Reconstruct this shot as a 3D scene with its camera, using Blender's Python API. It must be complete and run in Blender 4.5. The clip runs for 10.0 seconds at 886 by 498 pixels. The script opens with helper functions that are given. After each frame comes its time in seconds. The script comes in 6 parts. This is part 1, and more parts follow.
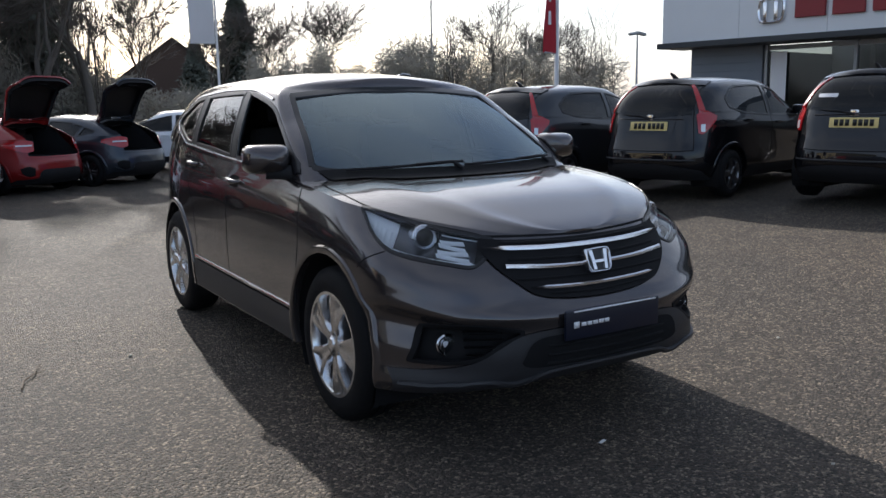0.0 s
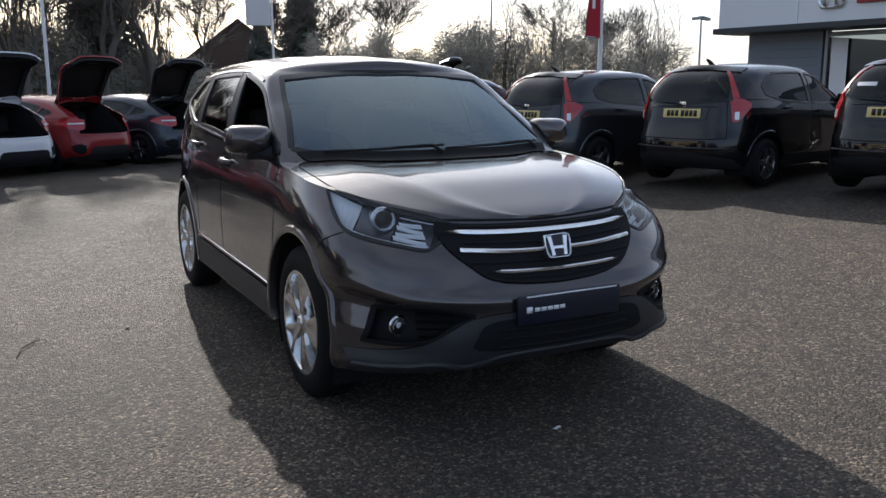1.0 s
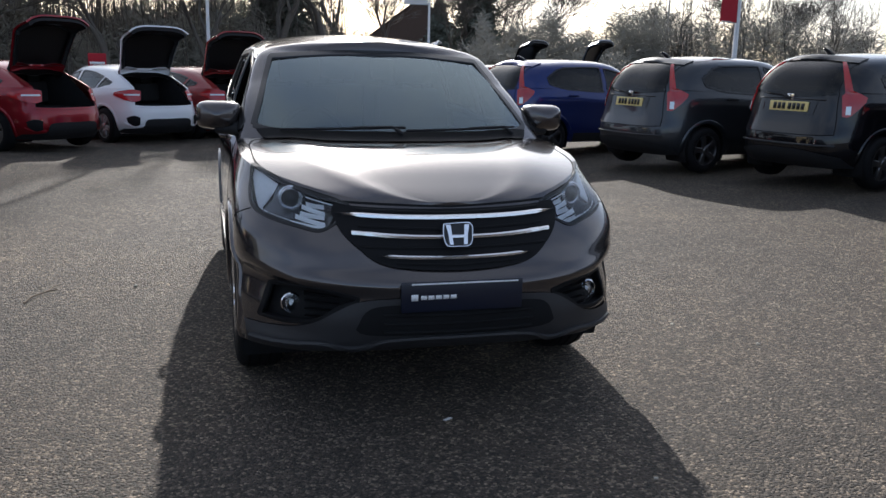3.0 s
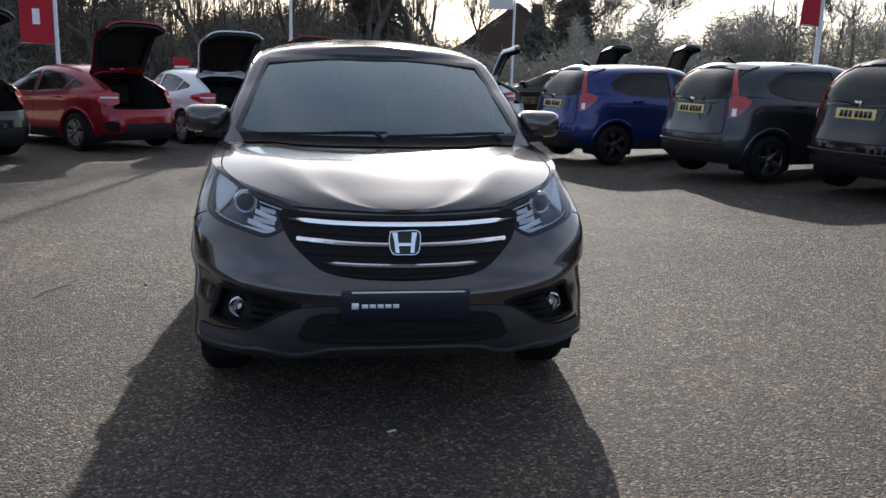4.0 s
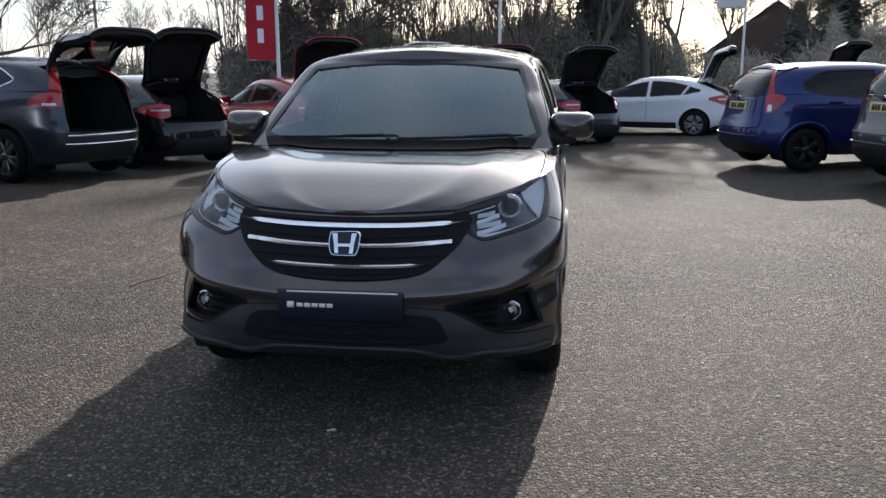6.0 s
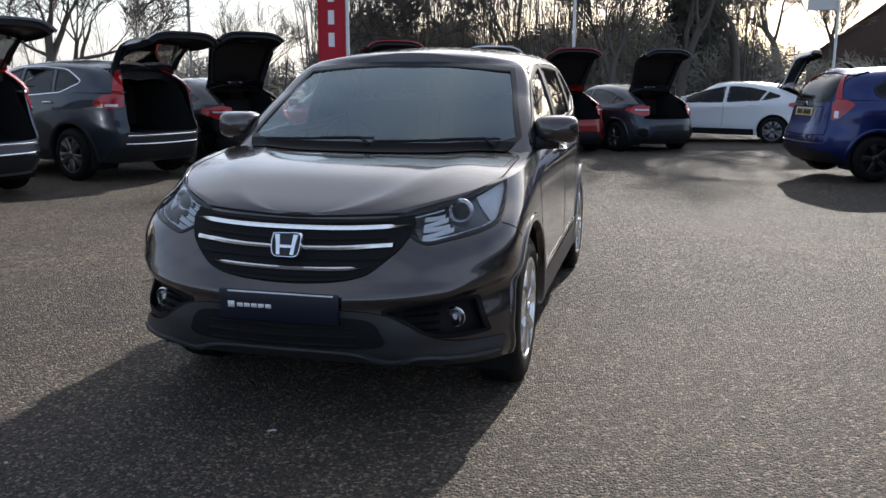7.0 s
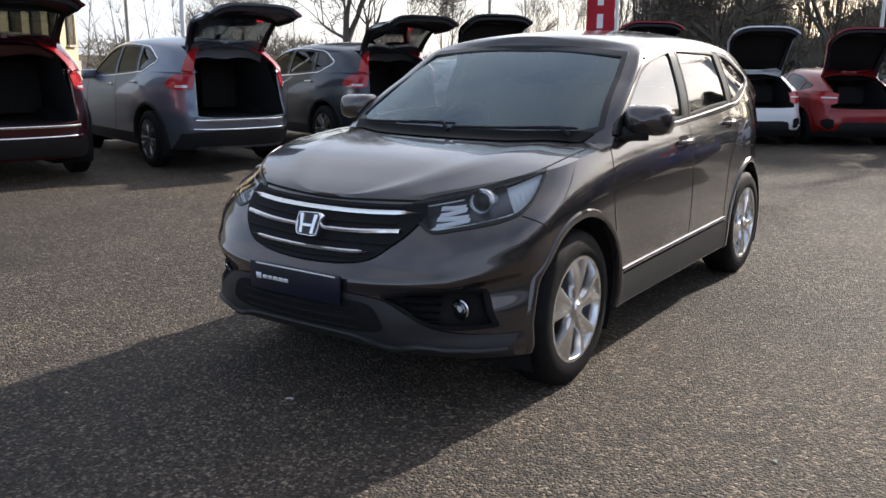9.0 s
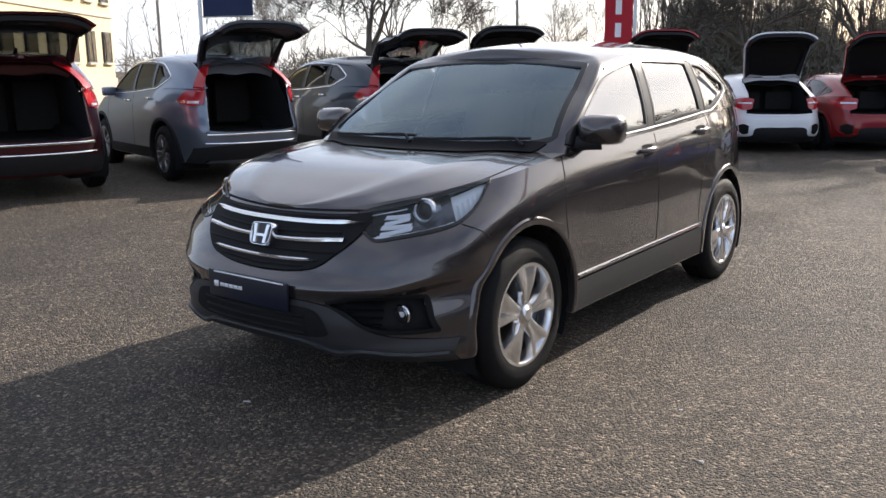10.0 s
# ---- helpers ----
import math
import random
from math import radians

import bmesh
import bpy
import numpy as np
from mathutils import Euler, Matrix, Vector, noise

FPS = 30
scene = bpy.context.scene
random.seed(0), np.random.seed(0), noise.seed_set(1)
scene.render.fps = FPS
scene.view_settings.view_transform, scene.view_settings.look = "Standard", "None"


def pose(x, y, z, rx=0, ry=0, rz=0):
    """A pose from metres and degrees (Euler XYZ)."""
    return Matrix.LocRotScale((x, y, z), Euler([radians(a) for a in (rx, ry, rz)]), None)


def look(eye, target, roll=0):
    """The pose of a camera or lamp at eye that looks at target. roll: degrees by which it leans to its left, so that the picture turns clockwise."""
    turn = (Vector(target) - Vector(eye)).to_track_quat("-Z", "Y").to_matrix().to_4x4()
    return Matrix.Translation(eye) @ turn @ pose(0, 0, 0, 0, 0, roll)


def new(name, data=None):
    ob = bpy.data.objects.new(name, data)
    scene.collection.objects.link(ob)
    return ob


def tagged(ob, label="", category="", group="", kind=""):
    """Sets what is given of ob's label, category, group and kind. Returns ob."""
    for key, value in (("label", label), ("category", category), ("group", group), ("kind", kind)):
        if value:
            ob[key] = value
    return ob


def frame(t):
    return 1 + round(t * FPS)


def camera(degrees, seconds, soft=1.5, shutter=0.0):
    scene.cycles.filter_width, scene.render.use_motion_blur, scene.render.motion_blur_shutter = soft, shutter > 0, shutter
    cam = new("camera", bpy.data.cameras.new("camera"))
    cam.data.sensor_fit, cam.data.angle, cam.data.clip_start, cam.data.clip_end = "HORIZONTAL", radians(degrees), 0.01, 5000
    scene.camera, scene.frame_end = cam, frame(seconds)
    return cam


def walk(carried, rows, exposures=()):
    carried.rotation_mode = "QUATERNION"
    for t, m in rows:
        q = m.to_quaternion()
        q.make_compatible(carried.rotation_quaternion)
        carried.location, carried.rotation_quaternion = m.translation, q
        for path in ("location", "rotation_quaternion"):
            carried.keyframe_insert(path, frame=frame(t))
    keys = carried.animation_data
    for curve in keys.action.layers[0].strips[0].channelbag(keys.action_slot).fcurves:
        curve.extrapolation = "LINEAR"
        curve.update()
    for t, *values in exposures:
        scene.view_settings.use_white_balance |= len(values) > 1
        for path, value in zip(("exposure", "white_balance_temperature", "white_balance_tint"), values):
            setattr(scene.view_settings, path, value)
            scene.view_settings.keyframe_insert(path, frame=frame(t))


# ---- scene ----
cam = camera(54.7, 10.0)
PATH = [
    (0, (-2.437, -4.823, 1.44), (-1.403, -3.144, 1.104), -0.9),
    (0.5, (-2.267, -4.966, 1.442), (-1.28, -3.265, 1.079), -1.1),
    (1, (-2.08, -5.064, 1.436), (-1.172, -3.321, 1.065), -0.2),
    (1.5, (-1.821, -5.132, 1.445), (-0.992, -3.351, 1.068), 0.7),
    (2, (-1.551, -5.318, 1.46), (-0.836, -3.492, 1.07), 0.8),
    (2.5, (-1.297, -5.415, 1.453), (-0.672, -3.56, 1.044), 1.2),
    (4, (-0.387, -5.512, 1.474), (-0.076, -3.579, 1.061), 1.6),
    (4.5, (-0.103, -5.452, 1.466), (0.085, -3.503, 1.06), 1.5),
    (5, (0.228, -5.469, 1.46), (0.263, -3.51, 1.059), 0.4),
    (5.5, (0.546, -5.47, 1.46), (0.416, -3.516, 1.055), 0.0),
    (7, (1.454, -5.296, 1.447), (0.978, -3.394, 1.054), 0.1),
    (7.5, (1.718, -5.123, 1.454), (1.128, -3.256, 1.046), 0.2),
    (8, (2.075, -5.041, 1.46), (1.298, -3.246, 1.043), -0.1),
    (8.5, (2.343, -4.929, 1.455), (1.376, -3.231, 1.029), -0.0),
    (9, (2.508, -4.737, 1.47), (1.397, -3.133, 1.033), 0.4),
    (9.5, (2.742, -4.654, 1.483), (1.58, -3.087, 1.042), 0.5),
    (10, (2.905, -4.604, 1.484), (1.718, -3.048, 1.071), -0.6),
]
walk(cam, [(t, look(eye, target, roll)) for t, eye, target, roll in PATH],
     exposures=[(0, 0.09, 6120, 11), (2.5, 0.13, 6100, 11), (5, 0.29, 6120, 11), (7.5, 0.26, 6250, 11), (8.7, 0.38, 6450, 12), (10, 0.64, 6550, 13)])

# ---- world, sun ----
SUN_BEARING, SUN_ELEVATION = 8.8, 25.7
world = bpy.data.worlds.new("world")
scene.world = world
world.use_nodes = True
wn, wl = world.node_tree.nodes, world.node_tree.links
sky = wn.new("ShaderNodeTexSky")
sky.sky_type = "NISHITA"
sky.sun_disc = False
sky.sun_elevation, sky.sun_rotation = radians(SUN_ELEVATION), radians(SUN_BEARING)
sky.air_density, sky.dust_density, sky.ozone_density = 1.0, 2.0, 2.0
# broken white cloud over the whole sky
wtc, cloud, cramp, cmix = (wn.new(k) for k in ("ShaderNodeTexCoord", "ShaderNodeTexNoise", "ShaderNodeValToRGB", "ShaderNodeMix"))
cloud.inputs["Scale"].default_value, cloud.inputs["Detail"].default_value, cloud.inputs["Roughness"].default_value = 2.2, 8, 0.55
cramp.color_ramp.elements[0].position, cramp.color_ramp.elements[1].position = 0.34, 0.62
cramp.color_ramp.elements[0].color, cramp.color_ramp.elements[1].color = (0.15, 0.15, 0.15, 1), (0.85, 0.85, 0.85, 1)
cmix.data_type = "RGBA"
# the cloud is brighter round the sun
cdot, cpow, ccol = (wn.new(k) for k in ("ShaderNodeVectorMath", "ShaderNodeMath", "ShaderNodeVectorMath"))
cdot.operation, cpow.operation, ccol.operation = "DOT_PRODUCT", "POWER", "MULTIPLY_ADD"
cdot.inputs[1].default_value = (math.sin(radians(SUN_BEARING)) * math.cos(radians(SUN_ELEVATION)), math.cos(radians(SUN_BEARING)) * math.cos(radians(SUN_ELEVATION)), math.sin(radians(SUN_ELEVATION)))
cpow.use_clamp, cpow.inputs[1].default_value = True, 8.0
ccol.inputs[1].default_value = (5.5, 5.3, 5.1)
# and bluer and dimmer away from it
cside, cgrad = wn.new("ShaderNodeMath"), wn.new("ShaderNodeMix")
cside.operation, cside.inputs[1].default_value, cside.inputs[2].default_value = "MULTIPLY_ADD", 0.5, 0.5
cgrad.data_type = "RGBA"
cgrad.inputs[6].default_value, cgrad.inputs[7].default_value = (2.8, 3.6, 5.0, 1), (6.9, 7.1, 7.4, 1)
wl.new(cdot.outputs["Value"], cside.inputs[0])
wl.new(cside.outputs[0], cgrad.inputs[0])
wl.new(cgrad.outputs[2], ccol.inputs[2])
wl.new(wtc.outputs["Generated"], cdot.inputs[0])
wl.new(cdot.outputs["Value"], cpow.inputs[0])
wl.new(cpow.outputs[0], ccol.inputs[0])
# and thinner overhead than low down
cup, cthin, cfade = wn.new("ShaderNodeSeparateXYZ"), wn.new("ShaderNodeMath"), wn.new("ShaderNodeVectorMath")
cthin.operation, cthin.inputs[1].default_value, cthin.inputs[2].default_value = "MULTIPLY_ADD", -0.5, 1.05
cfade.operation = "SCALE"
wl.new(wtc.outputs["Generated"], cup.inputs[0])
wl.new(cup.outputs["Z"], cthin.inputs[0])
wl.new(ccol.outputs[0], cfade.inputs[0])
wl.new(cthin.outputs[0], cfade.inputs["Scale"])
wl.new(cfade.outputs[0], cmix.inputs[7])
wl.new(wtc.outputs["Generated"], cloud.inputs["Vector"])
wl.new(cloud.outputs[0], cramp.inputs[0])
wl.new(cramp.outputs[0], cmix.inputs[0])
wl.new(sky.outputs[0], cmix.inputs[6])
wl.new(cmix.outputs[2], wn["Background"].inputs[0])
wn["Background"].inputs[1].default_value = 0.15
sun = new("sun", bpy.data.lights.new("sun", "SUN"))
sun.data.energy, sun.data.angle, sun.data.color = 5.0, radians(0.6), (1.0, 0.92, 0.81)
sb, se = radians(SUN_BEARING), radians(SUN_ELEVATION)
sun.matrix_world = look((30 * math.sin(sb) * math.cos(se), 30 * math.cos(sb) * math.cos(se), 30 * math.sin(se)), (0, 0, 0))


# ---- materials ----
def mat(name, base, rough=0.5, metal=0.0, vary=0.12, scale=6.0, bump=0.0, bscale=60.0, coat=0.0, second=None, fine=None):
    """A principled material with variation at two scales, and optional relief."""
    m = bpy.data.materials.new(name)
    m.use_nodes = True
    n, l = m.node_tree.nodes, m.node_tree.links
    b = n["Principled BSDF"]
    b.inputs["Roughness"].default_value, b.inputs["Metallic"].default_value = rough, metal
    b.inputs["Coat Weight"].default_value, b.inputs["Coat Roughness"].default_value = coat, 0.03
    b.inputs["Coat IOR"].default_value = 1.45
    tc = n.new("ShaderNodeTexCoord")
    big, small = n.new("ShaderNodeTexNoise"), n.new("ShaderNodeTexNoise")
    big.inputs["Scale"].default_value, small.inputs["Scale"].default_value = scale, fine or scale * 14
    big.inputs["Detail"].default_value = small.inputs["Detail"].default_value = 5
    add = n.new("ShaderNodeMath")
    add.operation = "MULTIPLY_ADD"
    add.inputs[1].default_value = 0.5
    ramp = n.new("ShaderNodeMix")
    ramp.data_type = "RGBA"
    lo = [c * (1 - vary) for c in base]
    hi = second or [min(1, c * (1 + vary)) for c in base]
    ramp.inputs[6].default_value, ramp.inputs[7].default_value = (*lo, 1), (*hi, 1)
    half = n.new("ShaderNodeMath")
    half.operation, half.inputs[1].default_value = "MULTIPLY", 0.5
    for t in (big, small):
        l.new(tc.outputs["Object"], t.inputs["Vector"])
    l.new(small.outputs[0], half.inputs[0])
    l.new(big.outputs[0], add.inputs[0])
    l.new(half.outputs[0], add.inputs[2])
    l.new(add.outputs[0], ramp.inputs[0])
    l.new(ramp.outputs[2], b.inputs["Base Color"])
    if bump:
        t, bm_ = n.new("ShaderNodeTexNoise"), n.new("ShaderNodeBump")
        t.inputs["Scale"].default_value, t.inputs["Detail"].default_value = bscale, 4
        bm_.inputs["Strength"].default_value, bm_.inputs["Distance"].default_value = min(1, bump), 0.01
        l.new(tc.outputs["Object"], t.inputs["Vector"])
        l.new(t.outputs[0], bm_.inputs["Height"])
        l.new(bm_.outputs[0], b.inputs["Normal"])
    return m


def paint(name, c, rough=0.34, metal=0.55, ior=1.45, spec=0.25):
    m = mat(name, c, rough, metal, vary=0.05, scale=3, coat=1.0, fine=1500)
    b = m.node_tree.nodes["Principled BSDF"]
    b.inputs["Coat IOR"].default_value, b.inputs["Specular IOR Level"].default_value = ior, spec
    return m


def glass(name, tint, ior=1.45, rough=0.0, shine=(1, 1, 1)):
    m = bpy.data.materials.new(name)
    m.use_nodes = True
    n, l = m.node_tree.nodes, m.node_tree.links
    n.remove(n["Principled BSDF"])
    tr, gl, fr, mx = (n.new(k) for k in ("ShaderNodeBsdfTransparent", "ShaderNodeBsdfGlossy", "ShaderNodeFresnel", "ShaderNodeMixShader"))
    tr.inputs[0].default_value = (*tint, 1)
    gl.inputs["Roughness"].default_value = rough
    gl.inputs["Color"].default_value = (*shine, 1)
    fr.inputs[0].default_value = ior
    l.new(fr.outputs[0], mx.inputs[0])
    l.new(tr.outputs[0], mx.inputs[1])
    l.new(gl.outputs[0], mx.inputs[2])
    l.new(mx.outputs[0], n["Material Output"].inputs[0])
    return m


def lamp_red(name):
    m = mat(name, (0.40, 0.008, 0.012), 0.2, 0, vary=0.35, scale=14, coat=1)
    return m


M_PAINT = paint("taupe_grey_metallic_paint", (0.080, 0.071, 0.072), 0.2, 0.75, 1.52, 0.4)
M_BLACKPAINT = paint("black_pearl_paint", (0.004, 0.004, 0.006), metal=0.2, ior=1.5, spec=0.1)
M_GREYPAINT = paint("steel_grey_paint", (0.032, 0.035, 0.041))
M_BLUEPAINT = paint("blue_metallic_paint", (0.007, 0.020, 0.12))
M_REDPAINT = paint("red_metallic_paint", (0.24, 0.006, 0.014))
M_ORANGERED = paint("bright_red_paint", (0.24, 0.010, 0.010), metal=0.2)
M_WHITEPAINT = paint("white_paint", (0.75, 0.76, 0.78), metal=0.0)
M_SILVERPAINT = paint("silver_blue_paint", (0.17, 0.20, 0.25), metal=0.7)
M_DARKPAINT = paint("dark_slate_paint", (0.035, 0.042, 0.055))
M_MAROON = paint("dark_maroon_paint", (0.06, 0.008, 0.012))
M_PLASTIC = mat("black_textured_plastic", (0.024, 0.024, 0.026), 0.55, vary=0.2, scale=30, bump=0.15, bscale=900)
M_GLOSSBLACK = mat("gloss_black_plastic", (0.005, 0.005, 0.006), 0.3, vary=0.15, scale=10)
M_LOWER = mat("grey_lower_bumper_plastic", (0.025, 0.025, 0.028), 0.5, vary=0.12, scale=10, bump=0.1, bscale=800)
M_LINING = mat("dark_headlining_cloth", (0.03, 0.03, 0.031), 0.95, vary=0.2, scale=12, bump=0.3, bscale=500)
M_DARK = mat("dark_cavity_lining", (0.014, 0.014, 0.015), 0.9, vary=0.3, scale=8, bump=0.3, bscale=200)
M_CARPET = mat("charcoal_carpet", (0.024, 0.024, 0.026), 0.95, vary=0.3, scale=9, bump=0.5, bscale=500)
M_SEAT = mat("dark_grey_seat_cloth", (0.035, 0.034, 0.034), 0.9, vary=0.25, scale=18, bump=0.4, bscale=600)
M_RUBBER = mat("tyre_rubber", (0.010, 0.010, 0.011), 0.65, vary=0.35, scale=14, bump=0.35, bscale=300)
M_ALLOY = mat("bright_alloy", (0.78, 0.79, 0.81), 0.25, 1.0, vary=0.06, scale=30)
M_GREYALLOY = mat("grey_alloy", (0.22, 0.22, 0.23), 0.35, 1.0, vary=0.1, scale=30)
M_CHROME = mat("chrome", (0.82, 0.82, 0.84), 0.08, 1.0, vary=0.04, scale=20)
M_BARCHROME = mat("satin_bright_chrome", (0.86, 0.86, 0.88), 0.26, 1.0, vary=0.03, scale=20)
M_DARKALLOY = mat("dark_alloy", (0.06, 0.06, 0.065), 0.45, 1.0, vary=0.1, scale=30)
M_REDLAMP = lamp_red("red_lamp_lens")
M_CLEARLAMP = mat("clear_lamp_lens", (0.72, 0.73, 0.75), 0.1, 0.25, vary=0.2, scale=60, coat=1)
# hardly metallic: on the beam facets the pale colour stands in for chrome's reflections
M_LAMPWHITE = mat("pale_lamp_reflector", (0.93, 0.95, 0.98), 0.28, 0.15, vary=0.06, scale=60)
M_PLATE = mat("yellow_plate", (0.76, 0.60, 0.24), 0.4, vary=0.08, scale=20)
M_NAVY = mat("dark_navy_show_plate", (0.006, 0.009, 0.022), 0.3, vary=0.1, scale=20)
M_WHITE = mat("white_print", (0.8, 0.8, 0.82), 0.4, vary=0.04, scale=30)
M_BLACKPRINT = mat("black_print", (0.01, 0.01, 0.01), 0.5, vary=0.1, scale=30)
M_GLASS = glass("tinted_car_glass", (0.62, 0.68, 0.66), 1.55)
M_SCREEN = glass("laminated_windscreen", (0.66, 0.76, 0.80), 2.25, shine=(0.78, 0.93, 1.0))
M_SIDE = glass("side_window_glass", (0.66, 0.72, 0.72), 3.3)
M_LAMPBASE = mat("dark_lamp_housing", (0.15, 0.155, 0.17), 0.25, 0.8, vary=0.25, scale=25)
M_FOGBLACK = mat("matt_black_grille_plastic", (0.010, 0.010, 0.011), 0.6, vary=0.2, scale=30, bump=0.15, bscale=700)
M_PRIVACY = glass("dark_tinted_glass", (0.09, 0.10, 0.10), 1.42)
M_LENS = glass("clear_headlamp_cover", (0.92, 0.94, 0.96), 1.4)
for m_ in (M_FOGBLACK, M_DARK, M_PLASTIC, M_CARPET, M_SEAT, M_RUBBER):
    m_.node_tree.nodes["Principled BSDF"].inputs["Specular IOR Level"].default_value = 0.12


# ---- mesh helpers ----
def mesh_ob(name, bm, material, smooth=True, angle=40):
    bmesh.ops.remove_doubles(bm, verts=bm.verts, dist=1e-5)
    bmesh.ops.recalc_face_normals(bm, faces=bm.faces)
    for e in bm.edges:
        if len(e.link_faces) == 2 and e.calc_face_angle(0) > radians(angle):
            e.smooth = False
    me = bpy.data.meshes.new(name)
    bm.to_mesh(me)
    bm.free()
    for m in material if isinstance(material, (list, tuple)) else [material]:
        me.materials.append(m)
    if smooth:
        me.polygons.foreach_set("use_smooth", [True] * len(me.polygons))
    return new(name, me)


def part(name, bm, material, parent, label="", smooth=True, angle=40):
    ob = mesh_ob(name, bm, material, smooth, angle)
    ob.parent = parent
    return tagged(ob, label)


def empty(name, m, label, category, group="", kind=""):
    ob = new(name)
    ob.empty_display_size = 0.2
    ob.matrix_basis = m
    return tagged(ob, label, category, group, kind)


def curve(*pts):
    """A smooth function through the points (Hermite with averaged slopes)."""
    xs, ys = np.array([p[0] for p in pts], float), np.array([p[1] for p in pts], float)
    d = np.diff(ys) / np.diff(xs)
    s = np.r_[d[0], (d[:-1] + d[1:]) / 2, d[-1]]
    s[1:-1][d[:-1] * d[1:] <= 0] = 0

    def f(x):
        x = float(min(max(x, xs[0]), xs[-1]))
        i = min(max(int(np.searchsorted(xs, x)) - 1, 0), len(d) - 1)
        h = xs[i + 1] - xs[i]
        t = (x - xs[i]) / h
        return float((2 * t**3 - 3 * t**2 + 1) * ys[i] + (t**3 - 2 * t**2 + t) * h * s[i] + (3 * t**2 - 2 * t**3) * ys[i + 1] + (t**3 - t**2) * h * s[i + 1])
    return f


def grid(bm, rows, closed=False, mi=0):
    """Faces over rows of points."""
    vs = [[bm.verts.new(p) for p in r] for r in rows]
    for a, b in zip(vs, vs[1:]):
        for i in range(len(a) - (0 if closed else 1)):
            j = (i + 1) % len(a)
            try:
                bm.faces.new((a[i], a[j], b[j], b[i])).material_index = mi
            except ValueError:
                pass
    return vs


def box(bm, c, s, m=None, bevel=0.0, mi=0):
    r = bmesh.ops.create_cube(bm, size=1, matrix=(m or Matrix()) @ Matrix.Translation(c) @ Matrix.Diagonal((*s, 1)))
    for f in {f for v in r["verts"] for f in v.link_faces}:
        f.material_index = mi
    if bevel:
        es = list({e for v in r["verts"] for e in v.link_edges})
        bmesh.ops.bevel(bm, geom=es, offset=bevel, segments=2, affect="EDGES", profile=0.6)


def lathe(bm, prof, n=32, m=None, mi=0):
    """Turn a profile of (radius, height) about z."""
    m = m or Matrix()
    rows = [[m @ Vector((r * math.cos(2 * math.pi * i / n), r * math.sin(2 * math.pi * i / n), h)) for i in range(n)] for r, h in prof]
    grid(bm, rows, True, mi)


def tube(bm, pts, rad, n=6, mi=0):
    """A tube along points; rad is one radius or one for each point."""
    pts = [Vector(p) for p in pts]
    rows = []
    for i, p in enumerate(pts):
        d = (pts[min(i + 1, len(pts) - 1)] - pts[max(i - 1, 0)]).normalized()
        u = d.orthogonal().normalized() if i == 0 else (u - d * u.dot(d)).normalized()
        w = d.cross(u)
        r = rad[i] if isinstance(rad, (list, tuple)) else rad
        rows.append([p + r * (math.cos(2 * math.pi * k / n) * u + math.sin(2 * math.pi * k / n) * w) for k in range(n)])
    vs = grid(bm, rows, True, mi)
    for r in (vs[0], vs[-1]):
        try:
            bm.faces.new(r).material_index = mi
        except ValueError:
            pass


def resample(pts, n):
    """n points evenly spaced along a line of points."""
    p = np.array(pts, float)
    d = np.r_[0, np.cumsum(np.linalg.norm(np.diff(p, axis=0), axis=1))]
    return np.stack([np.interp(np.linspace(0, d[-1], n), d, p[:, k]) for k in range(p.shape[1])], 1)


def smoothed(pts, n, k=8):
    """A rounded line through a few points, n points long."""
    p = [Vector((*q, 0)) for q in pts]
    out = []
    for i in range(len(p) - 1):
        a, b = p[max(i - 1, 0)], p[min(i + 2, len(p) - 1)]
        for t in np.linspace(0, 1, k, endpoint=i == len(p) - 2).tolist():
            m1, m2 = (p[i + 1] - a) / 2, (b - p[i]) / 2
            v = (2 * t**3 - 3 * t**2 + 1) * p[i] + (t**3 - 2 * t**2 + t) * m1 + (3 * t**2 - 2 * t**3) * p[i + 1] + (t**3 - t**2) * m2
            out.append((v.x, v.y))
    return resample(out, n)


def inside(poly, x, y):
    c = False
    if not (poly[:, 0].min() < x < poly[:, 0].max() and poly[:, 1].min() < y < poly[:, 1].max()):
        return c
    for (x1, y1), (x2, y2) in zip(poly, np.roll(poly, -1, 0)):
        if (y1 > y) != (y2 > y) and x < (x2 - x1) * (y - y1) / (y2 - y1) + x1:
            c = not c
    return c


# ---- cars ----
def ring(W, yf, yr, nf, nr, n, yc=0.1, fw=1.0, k=0.022):
    """Half a plan outline, from the middle of the nose to the middle of the tail; fw widens the nose before it is held to the width."""
    th = np.linspace(0, math.pi, 700)
    c, s = np.cos(th), np.sin(th)
    e = np.where(c > 0, 2 / nf, 2 / nr)
    x = np.where(c > 0, fw, 1.0) * W * np.abs(s) ** e
    if fw > 1:
        x = np.maximum(np.where(c > 0, -k * np.logaddexp(-x / k, -W / k), x), 0)
    y = yc + np.where(c > 0, yf - yc, yr - yc) * np.abs(c) ** e
    return resample(np.stack([x, y], 1), n)


